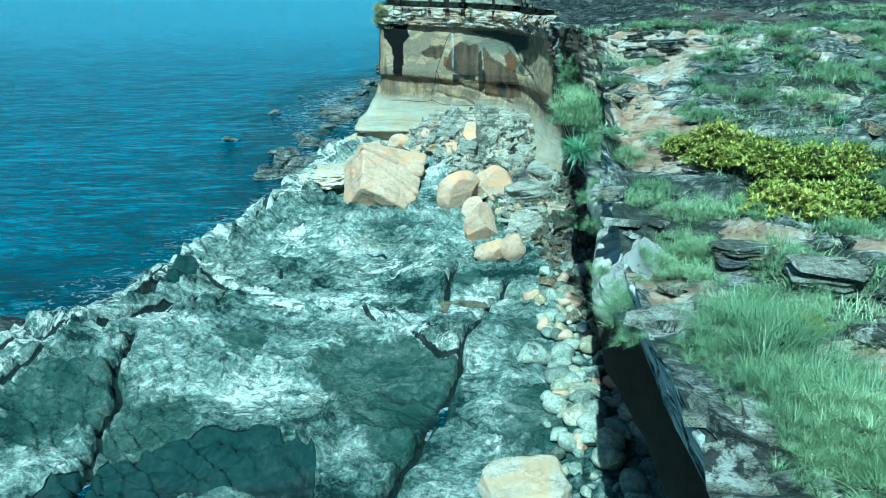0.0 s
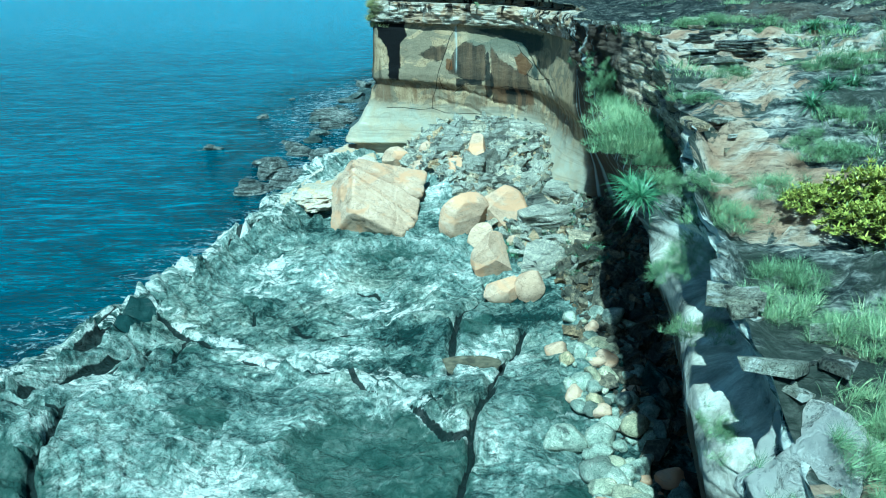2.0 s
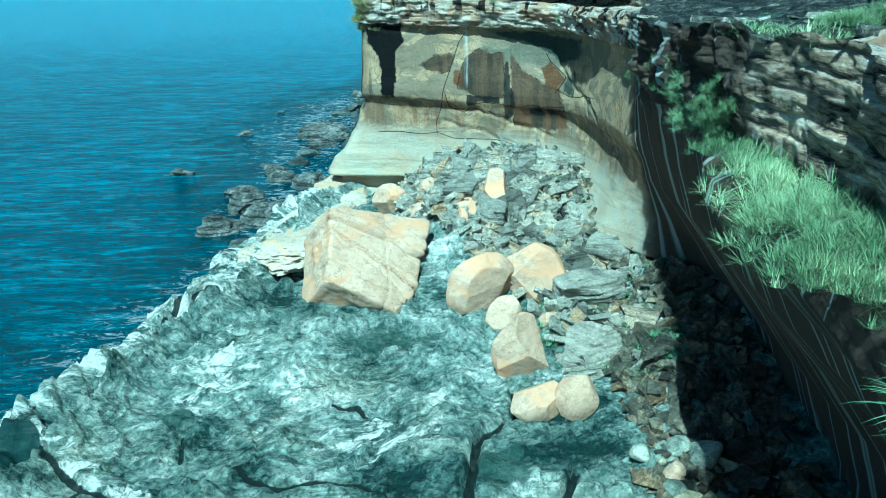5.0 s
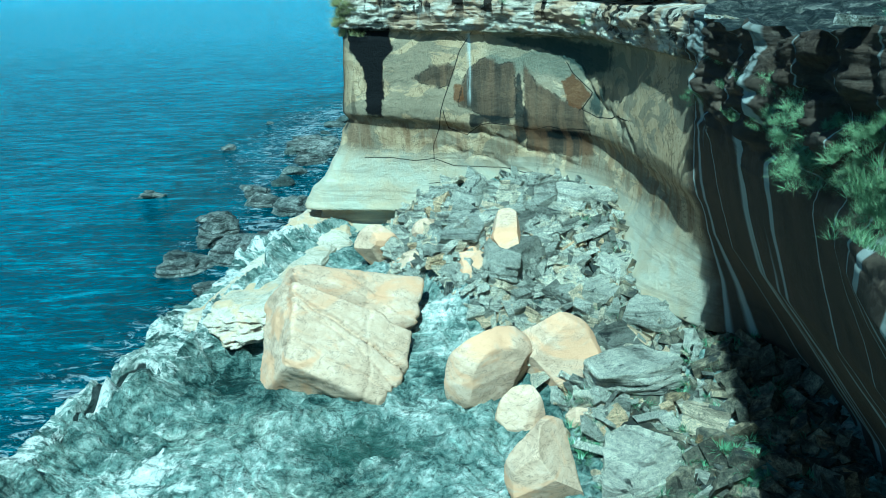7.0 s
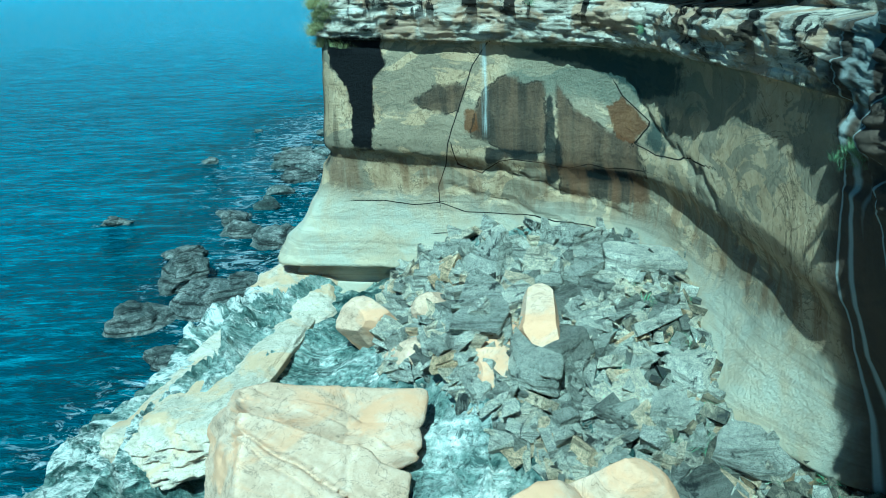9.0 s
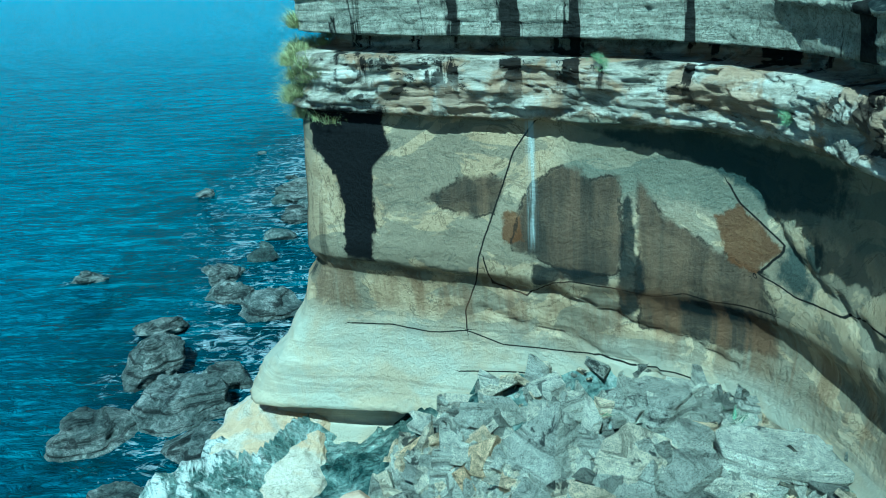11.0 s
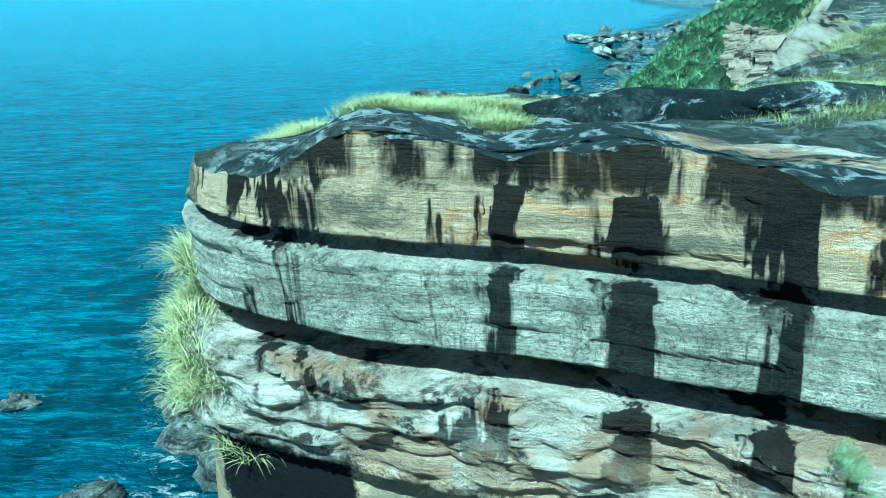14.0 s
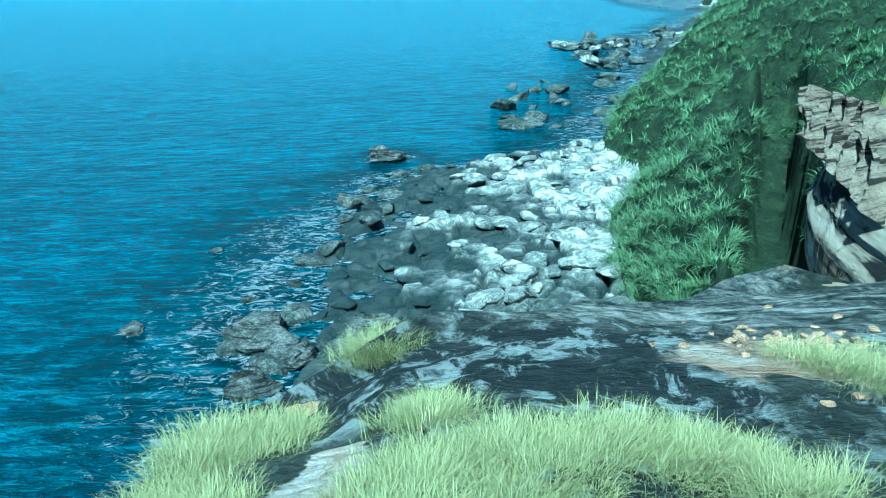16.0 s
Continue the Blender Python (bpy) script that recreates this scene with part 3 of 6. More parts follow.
MAT_ORANGE = rock_material("orange_stone", (0.2, 0.13, 0.07), (0.5, 0.33, 0.18), (0.66, 0.5, 0.32), scale=1.5, stain_at=(0.6, 0.66), bump=0.5)
MAT_BANDED = rock_material("banded_rock", (0.22, 0.17, 0.11), (0.62, 0.5, 0.34), (0.8, 0.7, 0.52), scale=0.6, stain_at=(0.6, 0.66), bump=1.0, strata=1.0, turn=(0.2, 1.15, 0.3), pit=0.4, strata_at=(0.44, 0.49))
MAT_SHELF = rock_material("pale_sandstone_shelf", (0.38, 0.33, 0.23), (0.56, 0.48, 0.35), (0.7, 0.62, 0.48), scale=0.5, stain_at=(0.64, 0.7), bump=0.6, warm=(0.58, 0.4, 0.22), pit=0.3)
MAT_CRUSTED = rock_material("white_crusted_rock", (0.2, 0.2, 0.16), (0.6, 0.57, 0.47), (0.88, 0.83, 0.7), scale=1.3, stain_at=(0.59, 0.64), bump=1.0, strata=0.25, crust=(0.9, 0.85, 0.73), crust_at=(0.41, 0.46))
MAT_FLAKY = rock_material("flaky_rock", (0.05, 0.056, 0.052), (0.24, 0.25, 0.22), (0.66, 0.63, 0.54), scale=1.1, stain_at=(0.56, 0.62), bump=1.0, strata=0.5, turn=(0.15, 0.1, 0))
MAT_HUMP = rock_material("black_lichen_rock", (0.006, 0.009, 0.009), (0.014, 0.02, 0.019), (0.1, 0.11, 0.1), scale=0.8, stain_at=(0.7, 0.8), bump=0.7, crust=(0.5, 0.53, 0.48), crust_at=(0.55, 0.62), pit=0.5)
MAT_PALE = rock_material("pale_smooth_rock", (0.5, 0.5, 0.42), (0.72, 0.7, 0.6), (0.85, 0.82, 0.7), scale=0.6, stain_at=(0.64, 0.7), bump=0.4, pit=0.3)
MAT_RUBBLE = rock_material("grey_rubble", (0.34, 0.33, 0.27), (0.68, 0.64, 0.53), (0.88, 0.83, 0.7), scale=1.1, stain_at=(0.58, 0.64), bump=1.0, strata=0.6, island=True)
# brown stone, darkened further to carry the gully wall's shade
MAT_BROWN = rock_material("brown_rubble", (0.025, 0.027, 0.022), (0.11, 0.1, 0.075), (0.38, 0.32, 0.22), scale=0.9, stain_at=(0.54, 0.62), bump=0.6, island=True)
MAT_COBBLE = rock_material("cobble_stone", (0.13, 0.15, 0.12), (0.3, 0.32, 0.26), (0.6, 0.57, 0.47), scale=0.9, stain_at=(0.6, 0.7), bump=0.4, island=True)
MAT_SEAROCK = rock_material("wet_sea_rock", (0.02, 0.028, 0.025), (0.11, 0.13, 0.11), (0.48, 0.48, 0.41), scale=0.5, stain_at=(0.55, 0.62), bump=0.9, strata=0.5)
MAT_BANKED = rock_material("layered_sea_rock", (0.03, 0.04, 0.036), (0.19, 0.2, 0.17), (0.66, 0.64, 0.54), scale=0.7, stain_at=(0.57, 0.63), bump=1.0, strata=0.9, strata_at=(0.42, 0.48))
MAT_GRASS = leaf_material("pale_grass", (0.16, 0.18, 0.065), (0.41, 0.405, 0.16), 0.5, (0.68, 0.58, 0.32))
MAT_FEATHER = leaf_material("feathery_shrub", (0.05, 0.09, 0.035), (0.27, 0.35, 0.16), 0.5, (0.56, 0.58, 0.3))
MAT_HILLGREEN = leaf_material("hill_leaf", (0.015, 0.04, 0.015), (0.19, 0.29, 0.11), 0.5, (0.46, 0.56, 0.27))
MAT_HILLGRASS = leaf_material("hill_grass_leaf", (0.03, 0.065, 0.025), (0.2, 0.28, 0.115), 0.5, (0.46, 0.52, 0.26))
MAT_ROSETTE = leaf_material("strap_leaf", (0.03, 0.075, 0.03), (0.15, 0.245, 0.115), 0.35, (0.36, 0.45, 0.25))
MAT_LEAFY = leaf_material("yellow_green_leaf", (0.08, 0.12, 0.02), (0.4, 0.39, 0.06), 0.4, (0.62, 0.55, 0.12))
MAT_TWIG = rock_material("grey_twig", (0.1, 0.09, 0.07), (0.22, 0.2, 0.16), (0.34, 0.32, 0.27), scale=4.0)


def sea_material():
    m, t, bsdf = material("sea_water")
    att = t.nodes.new("ShaderNodeAttribute")
    att.attribute_name = "near_shore"
    near = att.outputs["Fac"]
    deep = noise_of(t, coords(t, (0.02, 0.045, 1), (0, 0, 0.3)), 1.0, 7, 0.62, 0.8)
    col = ramp(t, deep, [(0.38, (0.036, 0.13, 0.205)), (0.62, (0.07, 0.225, 0.34))])
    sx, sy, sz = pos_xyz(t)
    # far water paled by distance: the haze is put into its colour
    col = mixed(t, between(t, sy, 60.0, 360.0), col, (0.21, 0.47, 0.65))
    col = mixed(t, math_of(t, "MULTIPLY", near, 0.85), col, (0.006, 0.085, 0.105))
    bed = noise_of(t, coords(t, (1, 1, 1)), 0.16, 8, 0.66, 0.9)
    col = mixed(t, times(t, ramp(t, bed, [(0.47, grey(0)), (0.55, grey(0.8))]), between(t, near, 0.05, 0.5)), col, (0.003, 0.03, 0.04))
    froth = noise_of(t, coords(t, (1, 1.6, 1)), 0.75, 10, 0.78, 1.2)
    reach = math_of(t, "ADD", froth, math_of(t, "MULTIPLY", near, 0.16))
    foam = times(t, ramp(t, reach, [(0.665, grey(0)), (0.71, grey(0.85))]), between(t, near, 0.5, 0.85))
    # dark and bright ripples: the sky's reflection on wave faces, painted as colour
    chop_shine = noise_of(t, coords(t, (0.8, 2.5, 1), (0, 0, 0.3)), 0.95, 7, 0.7, 0.9)
    col = mixed(t, ramp(t, chop_shine, [(0.4, grey(0.75)), (0.5, grey(0))]), col, (0.004, 0.05, 0.085))
    col = mixed(t, times(t, ramp(t, chop_shine, [(0.52, grey(0)), (0.64, grey(0.65))]), between(t, near, 0.8, 0.15)), col, (0.15, 0.47, 0.6))
    # the same painted reflection on longer waves
    swell_shine = noise_of(t, coords(t, (0.35, 1.7, 1), (0, 0, 0.22)), 0.5, 7, 0.72, 0.7)
    col = mixed(t, ramp(t, swell_shine, [(0.42, grey(0.6)), (0.49, grey(0))]), col, (0.01, 0.07, 0.12))
    col = mixed(t, ramp(t, swell_shine, [(0.53, grey(0)), (0.62, grey(0.5))]), col, (0.2, 0.47, 0.6))
    col = mixed(t, foam, col, (0.7, 0.75, 0.74))
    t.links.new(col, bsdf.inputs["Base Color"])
    t.links.new(math_of(t, "ADD", 0.13, math_of(t, "MULTIPLY", foam, 0.6)), bsdf.inputs["Roughness"])
    bsdf.inputs["IOR"].default_value = 1.33
    a = noise_of(t, coords(t, (1.0, 2.0, 1), (0, 0, 0.35)), 0.8, 6, 0.66, 0.8)
    b = noise_of(t, coords(t, (0.16, 0.5, 1), (0, 0, 0.2)), 0.7, 4, 0.55, 0.4)
    bumped(t, bsdf, math_of(t, "ADD", a, math_of(t, "MULTIPLY", b, 1.2)), 1.0, 5.0)
    return m


MAT_SEA = sea_material()

# ---- the coast's plan ----
# along the cliff's edge from the far inlet round the headland to the near plateau: x, y, share of the headland's profile
RIM = [(33, 98, 0), (24, 95, 0), (15, 90, 0), (9.6, 84.5, 0), (7.4, 81, 0), (6.0, 78, 0.1), (5.3, 75, 0.2), (5.1, 72, 0.2), (4.7, 70.2, 0.2), (3.4, 69.0, 0.3), (1.5, 68.2, 0.5), (0.0, 67.2, 0.7),
       (-2.0, 66.3, 0.9), (-3.8, 65.2, 1), (-4.7, 63.8, 1), (-5.15, 62.1, 1), (-4.65, 60.7, 1), (-2.9, 60.05, 1), (-0.6, 59.5, 1), (1.5, 58.8, 1), (3.8, 58.1, 1), (5.2, 56.6, 1),
       (6.0, 53.5, 1), (6.4, 50, 0.95), (6.6, 47.6, 0.85), (6.65, 46.4, 0.2), (6.7, 44, 0), (6.7, 41, 0), (6.8, 37, 0), (7.0, 32, 0), (6.9, 27, 0), (6.3, 23, 0), (5.5, 19.4, 0), (4.8, 15.5, 0),
       (4.4, 12, 0), (4.3, 9, 0), (4.3, 5, 0), (4.3, 0, 0), (4.3, -14, 0)]


def spline(pts, step):
    """Evenly spaced points on a smooth curve through pts."""
    P = np.array(pts, float)
    P = np.vstack([2 * P[0] - P[1], P, 2 * P[-1] - P[-2]])
    out = []
    for i in range(1, len(P) - 2):
        n = max(2, int(np.hypot(*(P[i + 1] - P[i])[:2]) / step(P[i, 1])))
        t = np.arange(n)[:, None] / n
        a, b, c, d = P[i - 1], P[i], P[i + 1], P[i + 2]
        out.append(0.5 * (2 * b + (c - a) * t + (2 * a - 5 * b + 4 * c - d) * t ** 2 + (3 * b - a - 3 * c + d) * t ** 3))
    return np.vstack(out + [P[-2:-1]])


def plateau(x, y):
    base = np.interp(y, [-14, 6, 12, 15, 19, 25, 31, 46, 52, 56.5, 62, 66, 69, 71, 75, 80, 90, 112], [10.7, 10.7, 10.7, 11.3, 12.1, 13.1, 13.4, 13.4, 14.3, 16.1, 16.3, 15.8, 15.4, 16.4, 16.8, 18.0, 19, 19])
    base = base + (0.2 * np.exp(-((x + 2.4) / 0.9) ** 2) * smooth(62.5, 60.5, y) - 0.25 * smooth(-2.8, -4.6, x) * smooth(60.5, 63, y) - 0.2 * smooth(-2.7, -3.6, x) - 0.05 * np.clip(x + 1.5, 0, 5)) * smooth(54, 58, y)
    return base + (0.22 - 0.16 * smooth(54, 58, y)) * fbm(x * 0.25, y * 0.25, 0, 5, 11) + 0.06 * np.clip(x - 8, 0, 60) * smooth(20, 60, x)


HEAD_Z = [-3, 2, 3.2, 3.6, 4.2, 4.4, 5.2, 6.2, 7.2, 8.1, 8.45, 8.7, 9.2, 10.5, 12.2, 12.4, 12.5, 13.0, 13.4, 13.78, 13.86, 14.16, 14.22, 14.7, 15.1, 15.15, 15.27, 15.32, 16.1, 17]
HEAD_D = [1.5, 1.0, 0.5, -0.9, -0.9, -0.1, -0.25, -0.42, -0.42, -0.32, -0.2, -0.02, 0.08, 0.02, -0.05, 0.0, 0.36, 0.4, 0.5, 0.36, -0.45, -0.45, 0.4, 0.42, 0.5, 0.14, 0.14, 0.46, 0.3, 0]
WALL_Z = [-3, 1, 3, 5, 7.3, 9, 10.5, 12, 17]
WALL_D = [-4.4, -4.2, -3.6, -2.3, -0.7, -0.2, 0.1, 0.35, 0.4]

rim = spline(RIM, lambda y: 0.09 if 53 < y < 66 else (0.16 if 8 < y < 70 else 0.5))
tangent = np.gradient(rim[:, :2], axis=0)
tangent /= np.linalg.norm(tangent, axis=1, keepdims=True)
outward = np.stack([tangent[:, 1], -tangent[:, 0]], -1)
along = np.concatenate([[0], np.cumsum(np.hypot(*np.diff(rim[:, :2], axis=0).T))])
rim_top = plateau(rim[:, 0], rim[:, 1]) + 0.16 * fbm(along * 0.9, along * 0, 0, 4, 12)
rows = np.concatenate([np.linspace(0, 0.78, 140, endpoint=False), np.linspace(0.78, 1, 130)])
w_ = np.clip(rim[:, 2], 0, 1)[:, None]
Zw = -3 + (rim_top[:, None] + 3) * rows[None, :]
Zs = Zw + 0.05 * rim[:, 0:1]
Dw = w_ * np.interp(Zs, HEAD_Z, HEAD_D) + (1 - w_) * np.interp(Zw, WALL_Z, WALL_D)
A = along[:, None] + Zw * 0
# the outer corner flares out into a foot, and the top bed juts farther over the recess
flare = smooth(-3.3, -4.9, rim[:, 0:1]) * smooth(69, 63, rim[:, 1:2]) * w_
spread = flare * np.interp(Zs, [12.5, 13, 14, 14.3, 15.2, 17], [0, -0.25, -0.3, -0.4, -0.5, -0.6])
spread = spread + flare * np.interp(Zs, [-3, 3, 4.2, 4.4, 5, 6, 6.9, 7.9, 8.4, 9.2, 12, 12.5], [3.4, 2.8, 2.9, 3.0, 2.5, 1.9, 1.35, 1.0, 0.5, 0.3, 0.1, 0])
jut = smooth(1.0, 4.5, rim[:, 0:1]) * smooth(48, 54, rim[:, 1:2]) * w_
Dw = Dw + jut * np.interp(Zs, [11.2, 12.4, 12.7, 16], [0, 0.05, 0.4, 0.55]) * smooth(50.5, 54, rim[:, 1:2])
Dw = Dw + flare * 0.3 * fbm(A * 0.55, Zw * 1.3, 4, 4, 26) * np.interp(Zs, [1, 3.4, 5, 7], [1, 1, 0.6, 0])
toe = smooth(47.4, 50.5, rim[:, 1:2]) * smooth(60, 56, rim[:, 1:2]) * (rim[:, 0:1] > 3)
Dw = Dw + toe * np.interp(Zs, [3, 5, 6.5, 8.2], [1.5, 1.0, 0.45, 0])
corner_in = smooth(-2.4, -4.4, rim[:, 0:1]) * smooth(66, 62.5, rim[:, 1:2]) * w_
Dw = Dw - corner_in * np.interp(Zs, [12.0, 12.6, 13.8, 14.2, 16], [0, 0.05, 0.05, 0.1, 0.15])
Dw = Dw + 0.16 * w_ * smooth(0.3, -0.7, rim[:, 0:1]) * np.interp(Zs, [8.3, 8.8, 12.0, 12.6], [0, 1, 0.7, 0]) * (rim[:, 1:2] < 64)
slope_back = smooth(69, 71, rim[:, 1:2])
Dw = Dw - slope_back * 0.85 * np.clip(Zw - 13.6, 0, 6)
# joints across the face, and a ledge with soil on the gully's wall
for line, wide, deep in (([(-4.6, 8.6), (-1.4, 8.5), (0.5, 8.3), (2.4, 7.8), (4.4, 7.3)], 0.1, 0.12), ([(-1.2, 7.6), (0.6, 7.2), (2.6, 6.6), (4.6, 6.1)], 0.06, 0.12), ([(4.6, 12), (5.2, 10.4), (5.9, 9.4), (6.3, 7.8)], 0.08, 0.08)):
    d_ = near_line(rim[:, 0:1] + 0.12 * fbm(A * 1.5, Zw * 1.5, 0, 3, 24), Zs + 0.1 * fbm(A * 1.7, Zw * 1.7, 5, 3, 25), line)
    Dw = Dw - deep * (1 - smooth(wide * 0.4, wide, d_)) * (rim[:, 1:2] < 61.5) * (rim[:, 1:2] > 50)
Dw = Dw - smooth(14.5, 12.5, rim[:, 1:2]) * (1 - w_) * np.interp(Zw, [0, 7, 8.6, 9.8], [2.4, 2.2, 1.6, 0]) * (rim[:, 1:2] < 40)
# a bare tread below the near rim, and the smooth wall that drops from its edge
tread = smooth(24, 21.5, rim[:, 1:2]) * smooth(12.5, 14.5, rim[:, 1:2])
Dw = Dw + tread * np.interp(Zw, [0, 3, 5, 7.3, 9.0, 9.35, 9.75, 10.2, 11.2], [2.2, 1.9, 1.5, 1.0, 0.75, 0.6, -0.2, -0.35, 0])
ledge = smooth(19.5, 24, rim[:, 1:2]) * smooth(40, 33, rim[:, 1:2])
Dw = Dw + ledge * np.interp(Zw, [5, 8.2, 9.9, 10.4, 10.9], [0, 0.5, 1.5, 1.3, 0.1])
bed = np.floor(Zs * 2.2 + 0.35 * fbm(A * 0.12, Zs * 0, 0, 3, 5))
bed_i = bed.astype(np.int64)
span = A / (1.15 + 0.7 * lattice(bed_i, bed_i * 0, bed_i * 0, 8)) + 3 * lattice(bed_i, bed_i * 0 + 1, bed_i * 0, 8) + 0.15 * fbm(A * 0.8, Zw * 2, 0, 2, 9)
cell = np.floor(span).astype(np.int64)
joint = np.minimum(span - np.floor(span), 1 - (span - np.floor(span)))
zfrac = Zs * 2.2 + 0.35 * fbm(A * 0.12, Zs * 0, 0, 3, 5) - bed
seam = np.minimum(zfrac, 1 - zfrac)
ledgy = 0.2 * vnoise(A * 0.3, bed * 7.31, 0, 3) + 0.2 * lattice(cell, bed_i, bed_i * 0, 10) - 0.16 * (1 - smooth(0.02, 0.07, joint)) - (0.12 - 0.08 * w_) * (1 - smooth(0.03, 0.14, seam)) + 0.1 * fbm(A * 1.1, bed * 3.7, Zw * 3, 3, 4)
lumpy = 0.5 * fbm(A * 0.16, Zw * 0.22, 0, 4, 21) + 0.10 * fbm(A * 0.9, Zw * 1.4, 0, 4, 22)
quiet_bed = w_ * smooth(14.0, 14.2, Zs)
banded = np.clip(smooth(12.2, 12.7, Zs) * w_ + (1 - w_) * 0.8 * np.maximum(smooth(9.5, 11.5, Zw), 0.3 * smooth(22, 17, rim[:, 1:2])), 0, 1)
face_quiet = w_ * (1 - banded)
Dw = Dw + (1 - 0.8 * smooth(69, 71, rim[:, 1:2])) * ledgy * banded * (0.5 - 0.2 * w_ * smooth(14.0, 13.9, Zs) - 0.2 * (1 - w_) * smooth(30, 34, rim[:, 1:2])) * (1 - 0.55 * quiet_bed) + 0.3 * (1 - w_) * smooth(34, 38, rim[:, 1:2]) * (rim[:, 1:2] < 50) * smooth(10, 11, Zw) * fbm(A * 1.3, Zw * 1.9, 3, 4, 29) + lumpy * (1 - 0.8 * smooth(69, 71, rim[:, 1:2])) * (0.3 * w_ + (1 - w_) * (0.12 + 0.8 * np.maximum(smooth(9.5, 13, Zw), 0.15 * smooth(24, 18, rim[:, 1:2])))) * (1 - 0.4 * face_quiet)
# thin flakes in the soft bed
sheet_ = Zs * 7.5 + 0.8 * fbm(A * 0.25, Zs * 0.3, 0, 3, 27)
Dw = Dw + w_ * smooth(12.45, 12.6, Zs) * smooth(14.0, 13.9, Zs) * (0.045 * vnoise(A * 1.1, np.floor(sheet_) * 5.3, 0, 28) + 0.1 * fbm(A * 1.5, Zs * 3.6, 2, 4, 30, 0.6) - 0.02 * smooth(0.75, 0.95, sheet_ - np.floor(sheet_)))
Xw = rim[:, 0:1] + outward[:, 0:1] * Dw - spread
Yw = rim[:, 1:2] + outward[:, 1:2] * Dw
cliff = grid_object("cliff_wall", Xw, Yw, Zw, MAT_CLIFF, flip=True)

# stains, painted shade and joints of the headland's face, as outlines in x and z
BROWN = [[(0.2, 10.9), (0.7, 11.3), (1.2, 11.4), (1.5, 11.1), (2.1, 11.2), (2.2, 10.0), (2.1, 9.0), (1.1, 8.8), (0.2, 9.3), (-0.2, 9.4), (-0.1, 10.2)],
         [(2.5, 11.2), (3.0, 10.4), (4.0, 9.7), (4.8, 9.4), (5.0, 8.5), (5.2, 7.6), (4.3, 7.4), (2.7, 7.5), (2.5, 8.7)],
         [(-2.2, 10.6), (-1.4, 11.1), (-0.6, 11.2), (-0.3, 11.0), (-0.6, 10.3), (-1.1, 10.2), (-1.8, 10.4)]]
RUST = [[(4.0, 10.4), (4.4, 10.8), (4.8, 10.4), (5.0, 10.0), (4.7, 9.4), (4.3, 9.5)], [(-0.4, 10.4), (0.0, 10.3), (0.1, 9.6), (-0.4, 9.6)]]
# shade below the overhang and in the inner corner, painted dark
OVERHANG_SHADE = [[(1.5, 12.2), (2.5, 12.2), (3.9, 12.2), (4.3, 12.0), (5.6, 11.9), (5.6, 11.0), (4.9, 10.7), (4.4, 11.2), (3.5, 11.6), (2.6, 11.8)], [(5.0, 9.8), (5.3, 10.3), (5.5, 10.7), (5.3, 9.2), (5.0, 9.4)]]
BLACK = [[(2.2, 10.7), (2.4, 10.9), (2.5, 9.5), (2.65, 9.3), (2.7, 8.0), (2.2, 7.6), (2.1, 8.6), (2.15, 9.5)], [(0.2, 9.1), (1.9, 9.0), (2.0, 8.6), (0.9, 8.7), (0.2, 8.3)], [(2.8, 8.4), (4.9, 8.5), (4.8, 8.1), (3.2, 8.0)]]
JOINTS = [[(0.4, 12.4), (-0.1, 11.7), (-0.5, 10.6), (-0.8, 9.8), (-1.0, 9.2), (-1.1, 8.4), (-1.4, 7.6), (-1.4, 7.0)], [(-0.9, 9.2), (-0.7, 8.4), (0.1, 8.1), (0.7, 8.6), (1.1, 8.7), (2.0, 8.6), (2.9, 8.4), (3.5, 8.6), (4.0, 8.5), (4.9, 8.6)],
          [(-1.4, 7.0), (-0.5, 6.7), (0.7, 6.7), (1.6, 6.7), (2.5, 6.5), (3.4, 6.5), (4.6, 6.3)], [(-1.6, 5.9), (0.1, 6.0), (1.2, 5.7), (2.4, 5.6)], [(4.2, 11.2), (4.4, 10.8), (4.8, 10.4), (5.1, 10.1), (5.0, 9.9), (4.7, 9.4), (5.0, 9.3), (5.2, 9.2), (5.5, 9.3), (5.8, 9.5)],
          [(5.5, 11.6), (5.5, 10.9), (5.4, 9.7), (5.2, 9.2), (5.4, 7.8), (5.8, 7.6), (6.0, 6.9)], [(3.6, 11.0), (4.2, 11.2)], [(-4.5, 7.0), (-3.4, 7.0), (-2.3, 6.9), (-1.4, 7.0)], [(1.4, 7.9), (2.2, 7.5), (3.0, 7.3), (4.4, 7.2)], [(-4.6, 5.3), (-3.2, 5.5), (-2.0, 5.2)]]


def within(px, pz, poly):
    """Distance to the outline, above 0 inside it."""
    inside = np.zeros(px.shape, bool)
    for (ax, az), (bx, bz) in zip(poly, poly[1:] + poly[:1]):
        hit = ((az > pz) != (bz > pz)) & (px < (bx - ax) * (pz - az) / (bz - az + 1e-9) + ax)
        inside ^= hit
    return np.where(inside, 1, -1) * near_line(px, pz, poly + poly[:1])


def side_of_line(px, pz, pts):
    """Distance to a polyline, below 0 on its one side."""
    best, sign = np.full(px.shape, 1e9), np.ones(px.shape)
    for (ax, az), (bx, bz) in zip(pts[:-1], pts[1:]):
        f = np.clip(((px - ax) * (bx - ax) + (pz - az) * (bz - az)) / ((bx - ax) ** 2 + (bz - az) ** 2), 0, 1)
        d = np.hypot(px - ax - f * (bx - ax), pz - az - f * (bz - az))
        s = np.where((bx - ax) * (pz - az) - (bz - az) * (px - ax) < 0, -1.0, 1.0)
        sign, best = np.where(d < best, s, sign), np.minimum(d, best)
    return sign * best


